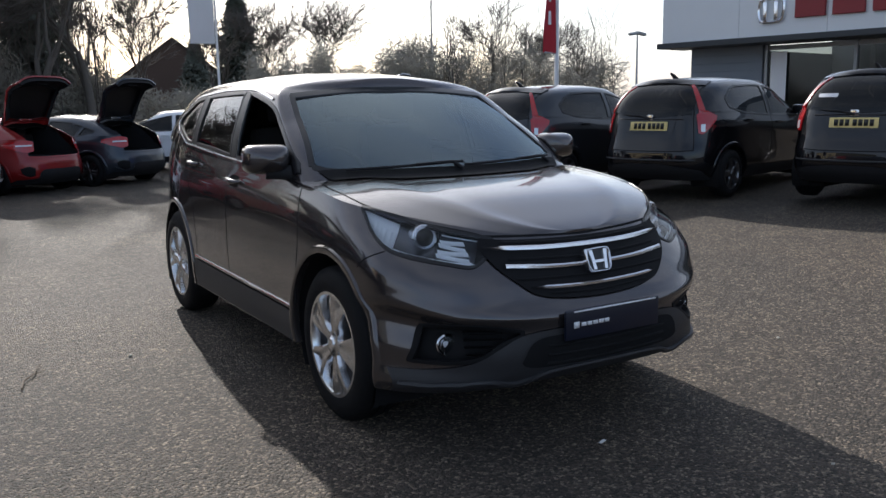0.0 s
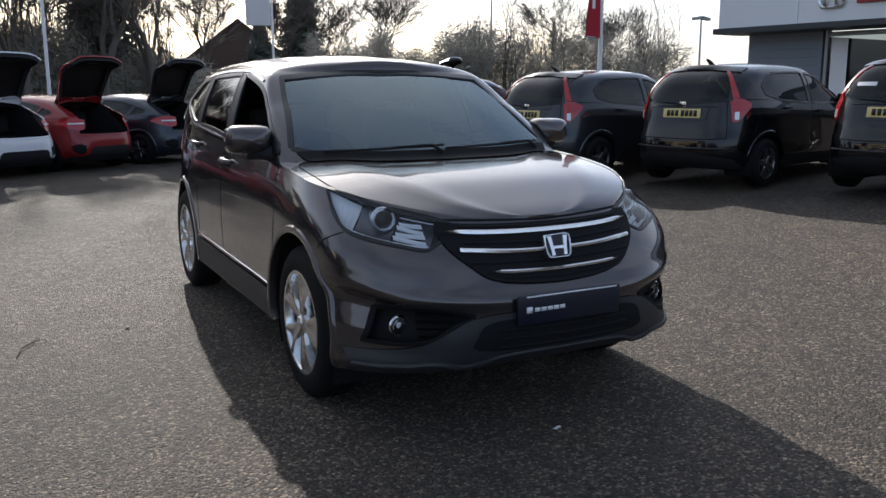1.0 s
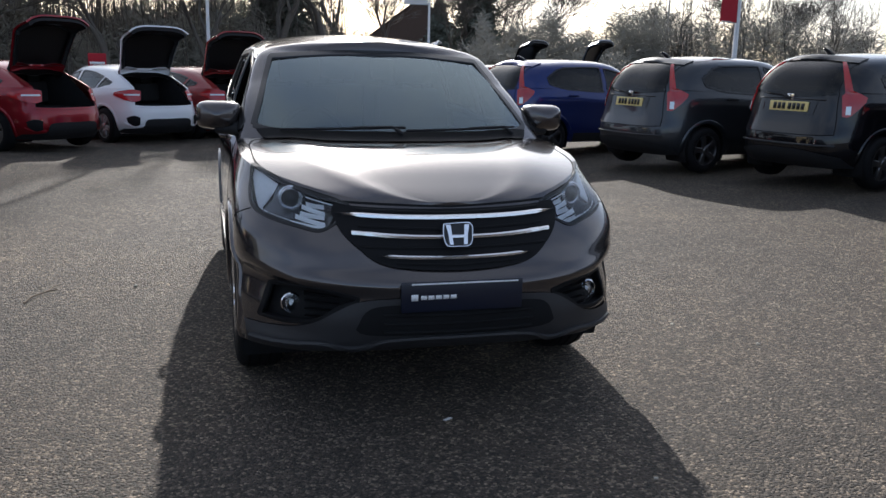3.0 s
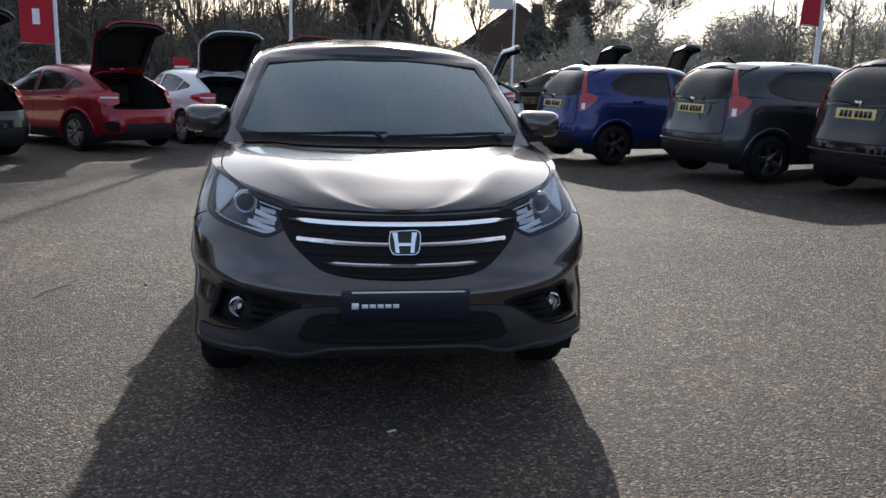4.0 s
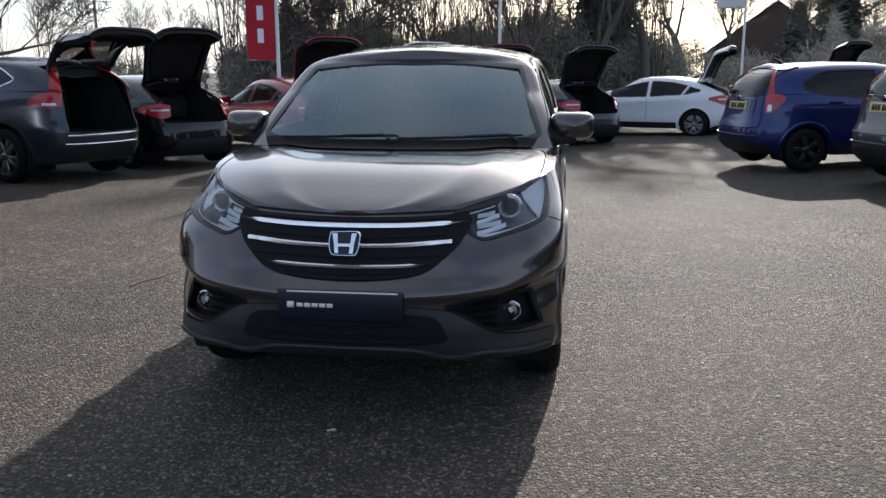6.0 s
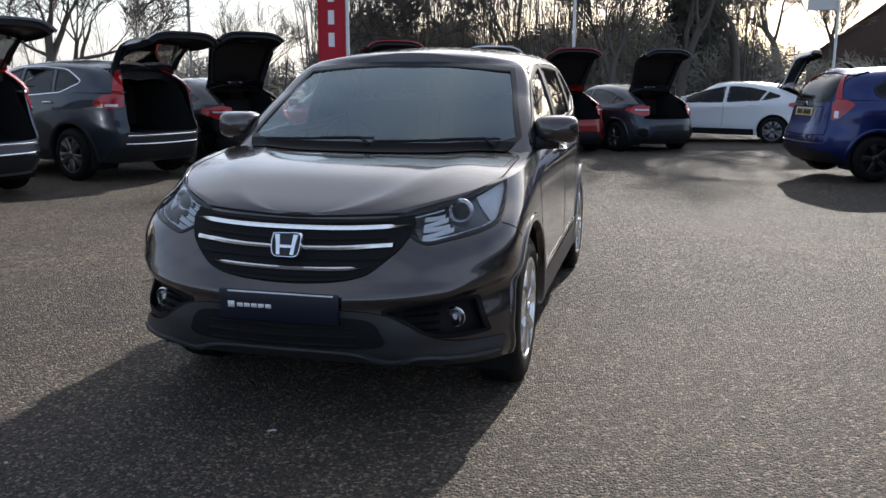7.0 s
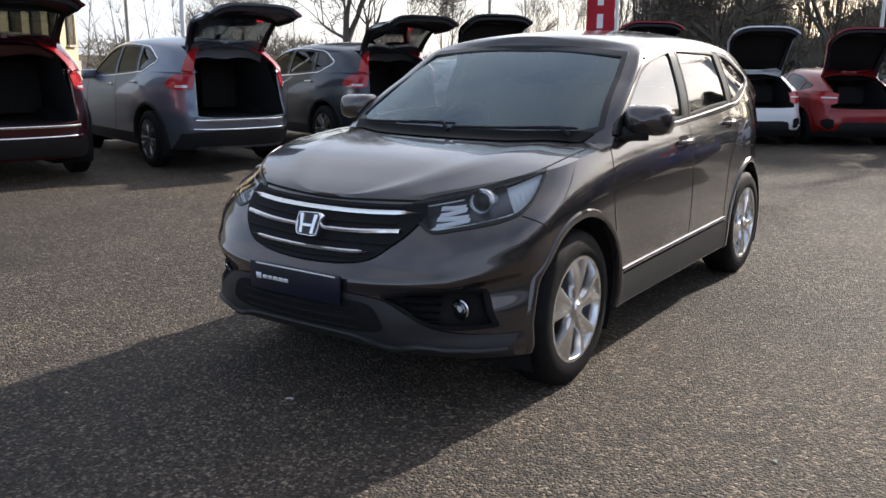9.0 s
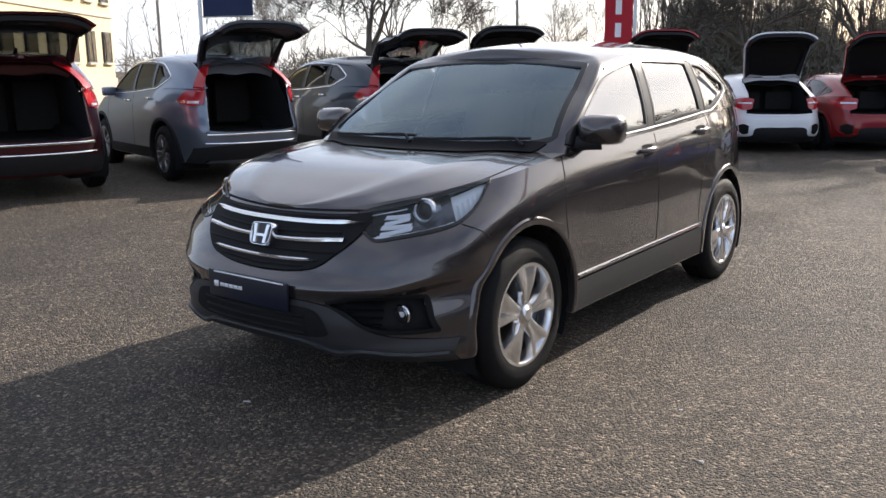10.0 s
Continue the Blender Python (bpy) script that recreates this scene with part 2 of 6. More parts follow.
class Shell:
    """The skin of a car: stacked plan outlines for the lower body and for the cabin, and surfaces found on them by rays."""

    def __init__(self, P):
        self.P = P
        n, nv = P.get("n", 90), P.get("nv", 16)
        top, zl = P["belt"], P.get("low", 0.26)
        flare = P.get("flare", 0.012)
        ax = P["wb"] / 2
        self.lower, self.cabin = bmesh.new(), bmesh.new()
        rows = []
        for f in np.linspace(0, 1, nv):
            half = ring(P["W"](f), P["yf"](f), P["yr"](f), P["nf"](f), P["nr"], n, fw=P.get("fw", 1.0))
            pts = []
            for x, y in half.tolist():
                bulge = flare * max(math.exp(-(((y - s) / 0.36) ** 2)) for s in (-ax, ax)) * (1 - f) * min(1, x / 0.6)
                pts.append((x + bulge, y, zl + f * (top(y) - zl)))
            rows.append([Vector((-x, y, z)) for x, y, z in pts] + [Vector((x, y, z)) for x, y, z in reversed(pts[1:-1])])
        grid(self.lower, rows, True)
        # bonnet
        edge = [p for p in rows[-1][:n] if p.y < P["cowl"]]
        cap = []
        for p in edge:
            zc = P["hood"](p.y)
            cap.append([Vector((p.x * q, p.y, p.z + (zc - p.z) * (1 - abs(q) ** P.get("flat", 2.6)) + P.get("ridge", 0) * math.exp(-(((abs(q) - 0.66) / 0.1) ** 2)) * min(1, abs(p.x) / 0.5))) for q in np.linspace(1, -1, 25)])
        self.bonnet = bmesh.new()
        grid(self.bonnet, cap)
        rows = []
        ng = P.get("ng", 14)
        for g in np.linspace(0, 1, ng):
            half = ring(P["GW"](g), P["gf"](g), P["gr"](g), P["gnf"], P["gnr"], n, yc=0.4, fw=P.get("gfw", 1.0), k=0.014)
            pts = [(x, y, top(y) + g * (P["roof"](y) - top(y))) for x, y in half]
            rows.append([Vector((-x, y, z)) for x, y, z in pts] + [Vector((x, y, z)) for x, y, z in reversed(pts[1:-1])])
        grid(self.cabin, rows, True)
        half = rows[-1][:n]
        grid(self.cabin, [[Vector((p.x * q, p.y, p.z + P["crown"] * (1 - abs(q) ** 2.2) * min(1, abs(p.x) / 0.4))) for q in np.linspace(1, -1, 17)] for p in half])
        from mathutils.bvhtree import BVHTree
        joined = bmesh.new()
        for b in (self.lower, self.cabin, self.bonnet):
            me = bpy.data.meshes.new("tmp")
            b.to_mesh(me)
            joined.from_mesh(me)
            bpy.data.meshes.remove(me)
        bmesh.ops.recalc_face_normals(joined, faces=joined.faces)
        self.tree = BVHTree.FromBMesh(joined)
        joined.free()

    def on(self, axis, a, b, off=0.0):
        """The point of the skin seen along an axis: '-y' front (x, z), '+y' rear (x, z), '-x' and '+x' sides (y, z), 'z' top (x, y)."""
        o, d = {"-y": ((a, -5, b), (0, 1, 0)), "+y": ((a, 5, b), (0, -1, 0)), "-x": ((-5, a, b), (1, 0, 0)), "+x": ((5, a, b), (-1, 0, 0)), "z": ((a, b, 5), (0, 0, -1)),
                "fl": (None, (-0.62, 0.785, 0)), "fr": (None, (0.62, 0.785, 0)), "bl": (None, (-0.62, -0.785, 0)), "br": (None, (0.62, -0.785, 0))}[axis]
        if o is None:
            s, k = (1 if axis[1] == "l" else -1), (1 if axis[0] == "f" else -1)
            o = (s * (a * 0.785 + 5 * 0.62), k * (a * 0.62 - 5 * 0.785), b)
        d = Vector(d)
        p, nrm, *_ = self.tree.ray_cast(Vector(o), d)
        if p is None:
            p, nrm, *_ = self.tree.find_nearest(Vector(o) + d * 4.2)
        if nrm.dot(d) > 0:
            nrm = -nrm
        return p + nrm * off

    def patch(self, axis, low, up, off=0.004, n=16, m=8, thick=0.0, bm=None):
        """A panel that follows the skin, between a lower and an upper line."""
        lo, hi = smoothed(low, n), smoothed(up, n)
        bm = bm or bmesh.new()
        rows = [[self.on(axis, *(lo[i] * (1 - t) + hi[i] * t), off) for i in range(n)] for t in np.linspace(0, 1, m)]
        grid(bm, rows)
        if thick:
            rows2 = [[self.on(axis, *(lo[i] * (1 - t) + hi[i] * t), off - thick) for i in range(n)] for t in np.linspace(0, 1, m)]
            loop = rows[0] + [r[-1] for r in rows[1:-1]] + rows[-1][::-1] + [r[0] for r in rows[-2:0:-1]]
            loop2 = rows2[0] + [r[-1] for r in rows2[1:-1]] + rows2[-1][::-1] + [r[0] for r in rows2[-2:0:-1]]
            grid(bm, [loop, loop2], True)
        return bm

    def strip(self, axis, line, w, off=0.006, n=40, bm=None, closed=False, taper=0.0):
        """A bar of half-round section along a line on the skin; taper is the share of each end that runs to a point."""
        p = resample(list(line) + ([line[0]] if closed else []), n)
        t = np.gradient(p, axis=0)
        t /= np.linalg.norm(t, axis=1)[:, None] + 1e-9
        nr = np.stack([-t[:, 1], t[:, 0]], 1)
        bm = bm or bmesh.new()
        u = np.linspace(0, 1, n)
        w = w * (np.clip(np.minimum(u, 1 - u) / taper, 0.12, 1) if taper else np.ones(n))
        rows = [[self.on(axis, *(p[i] + nr[i] * w[i] * k), o) for i in range(n)] for k, o in ((-0.5, -0.004), (-0.42, off * 0.8), (0, off), (0.42, off * 0.8), (0.5, -0.004))]
        grid(bm, rows)
        return bm

    def cut(self, bm, test):
        bmesh.ops.delete(bm, geom=[f for f in bm.faces if test(f.calc_center_median())], context="FACES")


def recess(sh, root, name, axis, key, low, up, depth, material, label="", n=40, m=12, lip=0.012, lip_material=None):
    """Cut an opening in the skin and set a sunk panel with side walls into it; key turns a face's centre into the outline's plane."""
    pol = shrink(outline(low, up, n), 0.004)

    def test(c):
        q = key(c)
        return q is not None and inside(pol, *q)
    for b in (sh.lower, sh.bonnet):
        sh.cut(b, test)
    lo, hi = smoothed(low, n), smoothed(up, n)
    c = (lo.mean(0) + hi.mean(0)) / 2
    bm = bmesh.new()
    rows = [[sh.on(axis, *(lo[i] * (1 - t) + hi[i] * t), -depth) for i in range(n)] for t in np.linspace(0, 1, m)]
    grid(bm, rows)
    rim = np.r_[lo, hi[::-1]]
    grid(bm, [[sh.on(axis, *(c + (q - c) * k), o) for q in rim] for k, o in ((1.0, 0.004), (1.0, -depth))], True)
    ob = part(name, bm, material, root, label, angle=30)
    part("rim", sh.strip(axis, rim, lip, 0.005, 120, closed=True), lip_material or material, ob)
    return ob


def outline(low, up, n=24):
    return np.r_[smoothed(low, n), smoothed(up, n)[::-1]]


def shrink(poly, k):
    c = poly.mean(0)
    d = poly - c
    r = np.linalg.norm(d, axis=1)[:, None]
    return c + d * (1 - k / np.maximum(r, k * 1.5))


def wheel(bm_t, bm_r, bm_d, R, rim, w, spokes, twin=True, broad=False):
    """Tyre, rim with spokes, and the dark disc behind them; the axle runs along +x, outer face at x = 0."""
    m = Matrix.Rotation(radians(90), 4, "Y")
    lathe(bm_t, [(rim, -w), (R - 0.03, -w), (R - 0.006, -w + 0.025), (R, -w + 0.05), (R, -0.152), (R - 0.008, -0.149), (R - 0.008, -0.143), (R, -0.140), (R, -0.108), (R - 0.008, -0.105), (R - 0.008, -0.099), (R, -0.096), (R, -0.064), (R - 0.006, -0.061), (R - 0.006, -0.055), (R, -0.052), (R - 0.008, -0.026), (R - 0.035, -0.004), (rim + 0.03, 0.004), (rim + 0.004, -0.004), (rim - 0.004, -0.02)], 44, m)
    lathe(bm_r, [(rim + 0.004, -0.012), (rim + 0.003, -0.002), (rim - 0.012, -0.003), (rim - 0.018, -0.014), (rim - 0.024, -0.05), (rim - 0.03, -w + 0.02)], 44, m)
    lathe(bm_r, [(0.0, 0.004), (0.028, 0.003), (0.032, -0.004), (0.062, -0.01), (0.068, -0.035)], 20, m)
    lathe(bm_d, [(0.0, -0.075), (rim - 0.03, -0.075), (rim - 0.03, -0.08), (0, -0.08)], 32, m)
    for i in range(spokes):
        a0 = 2 * math.pi * i / spokes + math.pi / 2
        for s in ((-1, 1) if twin else (0,)):
            rows = []
            for t in np.linspace(0, 1, 6):
                r = 0.05 + t * (rim - 0.062)
                a = a0 + s * (0.24 - 0.02 * t) if twin else a0
                hw = (0.022 + 0.016 * t) if twin else (0.030 + 0.010 * t + (0.056 if broad else 0.006) * t ** 1.6)
                z = -0.012 + 0.012 * math.sin(t * 2.6)
                c, sn = math.cos(a), math.sin(a)
                dip = 0.009 * t if broad else -0.003
                sec = [(-hw, z - 0.035), (-hw * 0.93, z - 0.002), (-hw * 0.62, z + 0.004), (-hw * 0.3, z - dip), (hw * 0.3, z - dip), (hw * 0.62, z + 0.004), (hw * 0.93, z - 0.002), (hw, z - 0.035)]
                rows.append([m @ Vector((r * c - q * sn, r * sn + q * c, h)) for q, h in sec])
            grid(bm_r, rows)
    for i in range(5):
        a = 2 * math.pi * (i + 0.5) / 5 + math.pi / 2
        lathe(bm_d, [(0.010, -0.03), (0.010, -0.012), (0.0, -0.011)], 8, m @ Matrix.Translation((0.048 * math.cos(a), 0.048 * math.sin(a), 0)))


WHEELS = {}


def add_wheels(root, P, alloy, label, twin=True, spokes=5, broad=False):
    R, rim, w, hx, ax = P["R"], P["rim"], 0.21, P["hx"], P["wb"] / 2
    key = (R, rim, alloy.name, twin, spokes, broad)
    if key not in WHEELS:
        t, r, d = bmesh.new(), bmesh.new(), bmesh.new()
        wheel(t, r, d, R, rim, w, spokes, twin, broad)
        obs = [mesh_ob("tyre", t, M_RUBBER), mesh_ob("rim", r, alloy, angle=55), mesh_ob("brake_disc", d, M_DARKALLOY)]
        WHEELS[key] = [o.data for o in obs]
        for o in obs:
            bpy.data.objects.remove(o)
    tyre, rim_me, disc = WHEELS[key]
    for k, (sx, y) in enumerate(((-1, -ax), (1, -ax), (-1, ax), (1, ax))):
        wob = new("wheel", tyre)
        wob.parent = root
        wob.matrix_basis = pose(sx * hx, y, R - 0.006, 17 * k, 0, 0 if sx > 0 else 180)
        tagged(wob, label)
        for nm, me in (("rim", rim_me), ("brake_disc", disc)):
            o = new(nm, me)
            o.parent = wob


def tall_suv(n=150, nv=26, ng=20):
    return dict(n=n, nv=nv, ng=ng, wb=2.62, R=0.361, rim=0.243, hx=0.885, arch=0.425, low=0.26, flare=0.03,
                W=curve((0, .878), (.1, .89), (.25, .894), (.45, .896), (.62, .891), (.78, .884), (.9, .868), (1, .844)),
                yf=curve((0, -2.002), (.07, -2.121), (.2, -2.178), (.4, -2.203), (.52, -2.204), (.64, -2.14), (.78, -2.095), (.9, -2.058), (1, -2.002)),
                yr=curve((0, 2.15), (.2, 2.28), (.45, 2.31), (.62, 2.25), (1, 2.18)),
                nf=curve((0, 4.1), (.15, 3.4), (.3, 3.2), (.45, 2.95), (.6, 3.55), (.7, 3.7), (.8, 3.45), (.9, 2.85), (1, 2.66)), nr=4.0, fw=1.21,
                belt=curve((-2.05, .862), (-1.85, .935), (-1.5, 1.0), (-1.0, 1.062), (-.2, 1.10), (.8, 1.15), (1.5, 1.195), (2.3, 1.19)),
                hood=curve((-2.05, .868), (-2.0, .894), (-1.83, .957), (-1.65, 1.013), (-1.5, 1.041), (-1.25, 1.067), (-.8, 1.10)), ridge=0.008, flat=3.6, cowl=-0.86,
                roof=curve((-.5, 1.495), (-.2, 1.54), (.2, 1.575), (.7, 1.59), (1.3, 1.56), (1.7, 1.505), (2.1, 1.44)), crown=0.06,
                GW=curve((0, .832), (.3, .802), (.65, .745), (.86, .70), (.95, .662), (1, .61)),
                gf=curve((0, -1.14), (.5, -.775), (.9, -.41), (1, -.30)), gr=curve((0, 2.18), (.35, 2.12), (.8, 1.95), (1, 1.80)), gnf=2.6, gfw=1.5, gnr=4.4)


def small_hatch():
    return dict(n=96, nv=18, ng=14, wb=2.53, R=0.30, rim=0.195, hx=0.815, arch=0.345, low=0.22, flare=0.02,
                W=curve((0, .77), (.12, .81), (.3, .825), (.55, .825), (.8, .835), (1, .79)),
                yf=curve((0, -1.85), (.2, -1.97), (.6, -1.98), (1, -1.78)),
                yr=curve((0, 1.84), (.15, 1.98), (.42, 2.0), (.55, 1.95), (1, 1.86)), nf=curve((0, 3.2), (1, 3.0)), nr=4.6,
                belt=curve((-1.95, .78), (-1.5, .90), (-.9, .97), (0, 1.0), (1.0, 1.05), (1.9, 1.06)),
                hood=curve((-1.95, .80), (-1.5, .93), (-1.0, 1.0)), cowl=-1.0,
                roof=curve((-.5, 1.37), (0, 1.44), (.6, 1.455), (1.2, 1.43), (1.75, 1.38)), crown=0.05,
                GW=curve((0, .785), (.3, .745), (.7, .67), (.9, .61), (1, .54)),
                gf=curve((0, -1.35), (.5, -.85), (1, -.30)), gr=curve((0, 1.86), (.4, 1.80), (.85, 1.66), (1, 1.55)), gnf=4.0, gnr=4.6)


def low_hatch():
    return dict(n=96, nv=18, ng=14, wb=2.70, R=0.325, rim=0.215, hx=0.86, arch=0.365, low=0.20, flare=0.03,
                W=curve((0, .82), (.15, .86), (.3, .875), (.6, .865), (.85, .87), (1, .82)),
                yf=curve((0, -2.1), (.2, -2.22), (.6, -2.22), (1, -1.98)),
                yr=curve((0, 2.0), (.15, 2.14), (.45, 2.16), (.65, 2.10), (1, 2.0)), nf=curve((0, 3.2), (1, 3.0)), nr=4.2,
                belt=curve((-2.2, .68), (-1.5, .84), (-.9, .90), (0, .93), (1.0, .99), (2.1, 1.02)),
                hood=curve((-2.2, .70), (-1.5, .88), (-1.0, .94)), cowl=-1.0,
                roof=curve((-.5, 1.27), (0, 1.36), (.5, 1.375), (1.1, 1.33), (1.7, 1.20), (2.0, 1.12)), crown=0.045,
                GW=curve((0, .81), (.3, .75), (.7, .66), (.9, .59), (1, .52)),
                gf=curve((0, -1.35), (.5, -.85), (1, -.25)), gr=curve((0, 2.0), (.3, 1.93), (.7, 1.72), (1, 1.35)), gnf=4.0, gnr=4.0)


def arches(sh, root, P, material, lip=0.05):
    """Wheel-arch mouldings and dark liners; the skin inside them is taken away."""
    ax, A, zc = P["wb"] / 2, P["arch"], P["R"]
    sh.cut(sh.lower, lambda c: abs(c.x) > 0.45 and min(math.hypot(c.y - ax, c.z - zc), math.hypot(c.y + ax, c.z - zc)) < A + lip * 0.35)
    a0 = math.asin(max(-0.9, (P["low"] + 0.01 - zc) / A))
    ang = np.linspace(a0, math.pi - a0, 44)
    for s, axis in ((-1, "-x"), (1, "+x")):
        for y in (-ax, ax):
            bm = bmesh.new()
            rows = []
            for r, off in ((A - 0.012, -0.03), (A - 0.006, 0.004), (A + 0.006, 0.010), (A + lip * 0.75, 0.009), (A + lip, -0.002)):
                row = []
                for a in ang:
                    p = sh.on(axis, y + r * math.cos(a), max(P["low"] + 0.012, zc + r * math.sin(a)), 0)
                    row.append(Vector((p.x + s * off, y + r * math.cos(a), max(P["low"] - 0.01, zc + r * math.sin(a)))))
                rows.append(row)
            grid(bm, rows)
            part("wheel_arch", bm, material, root)
            bm = bmesh.new()
            rows = [[Vector((s * x, y + (A - 0.004) * math.cos(a), zc + (A - 0.004) * math.sin(a))) for a in np.linspace(-0.5, math.pi + 0.5, 30)] for x in (0.42, P["hx"] - 0.02)]
            grid(bm, rows)
            bm.faces.new([v for v in (bm.verts.new(p) for p in rows[0])])
            part("arch_liner", bm, M_DARK, root)


def windows(sh, root, polys, material, trim, label=""):
    """Side glasses with their trims; polys are (lower line, upper line, name, glass or None for an open one) in (y, z)."""
    for low, up, nm, g in polys:
        pol = shrink(outline(low, up), 0.006)
        sh.cut(sh.cabin, lambda c: abs(c.x) > 0.45 and inside(pol, c.y, c.z))
        for s, axis in ((-1, "-x"), (1, "+x")):
            m = g.get(s, material) if isinstance(g, dict) else material
            fr = part(nm, sh.strip(axis, shrink(outline(low, up), 0.012), 0.024, 0.006, 90, closed=True), trim, root)
            if m:
                part("pane", sh.patch(axis, low, up, -0.004, 14, 8), m, fr)


DLO_LOW = [(-.74, 1.098), (-.4, 1.112), (.1, 1.132), (.55, 1.158), (.95, 1.186), (1.12, 1.20), (1.46, 1.315)]
DLO_UP = [(-.24, 1.474), (-.06, 1.508), (.12, 1.534), (.55, 1.538), (.90, 1.52), (1.17, 1.49), (1.475, 1.352)]


def bright_trim(sh, root, w):
    """The bright line round all the side glass of the tall car."""
    for axis in ("-x", "+x"):
        part("window_trim", sh.strip(axis, np.r_[smoothed(DLO_LOW, 40), smoothed(DLO_UP, 60)[::-1]], w, .008, 130), M_BARCHROME, root, "bright metal window line")


def both(f):
    for s, axis in ((-1, "-x"), (1, "+x")):
        f(s, axis)


def underbody(root, P, y0, y1):
    bm = bmesh.new()
    box(bm, (0, (y0 + y1) / 2, P["low"] + 0.03), (1.3, y1 - y0 - 0.5, 0.06), bevel=0.02)
    for y in (-P["wb"] / 2, P["wb"] / 2):
        tube(bm, [(-0.8, y, P["R"]), (0.8, y, P["R"])], 0.04, 8)
    part("underbody", bm, M_DARK, root)


def plate_bars(root, c, w, h, mat_plate, mat_bar, bars, ry=0, ny=1, tilt=0):
    """A number plate with plain bars for its characters."""
    bm = bmesh.new()
    m = Matrix.Translation(c) @ Matrix.Rotation(radians(tilt), 4, "X")
    box(bm, (0, 0, 0), (w, 0.012, h), m, 0.004)
    pl = part("number_plate", bm, mat_plate, root)
    for x0, x1, z0, z1 in bars:
        bm = bmesh.new()
        box(bm, ((x0 + x1) / 2, ny * 0.008, (z0 + z1) / 2), (x1 - x0, 0.004, z1 - z0), m)
        part("character_bar", bm, mat_bar, pl)
    return pl


SEVEN = [(-0.215 + i * 0.059 + (0.022 if i > 3 else 0), -0.215 + i * 0.059 + 0.044 + (0.022 if i > 3 else 0), -0.036, 0.036) for i in range(7)]


def inner_skin(bm, depth):
    """A copy of a skin, moved inwards."""
    me = bpy.data.meshes.new("tmp")
    bmesh.ops.remove_doubles(bm, verts=bm.verts, dist=1e-5)
    bmesh.ops.recalc_face_normals(bm, faces=bm.faces)
    bm.normal_update()
    bm.to_mesh(me)
    out = bmesh.new()
    out.from_mesh(me)
    bpy.data.meshes.remove(me)
    out.normal_update()
    c = Vector((0, .5, 1.2))
    for v, d in [(v, v.normal if v.normal.dot(v.co - c) > 0 else -v.normal) for v in out.verts]:
        v.co -= d * depth
    return out


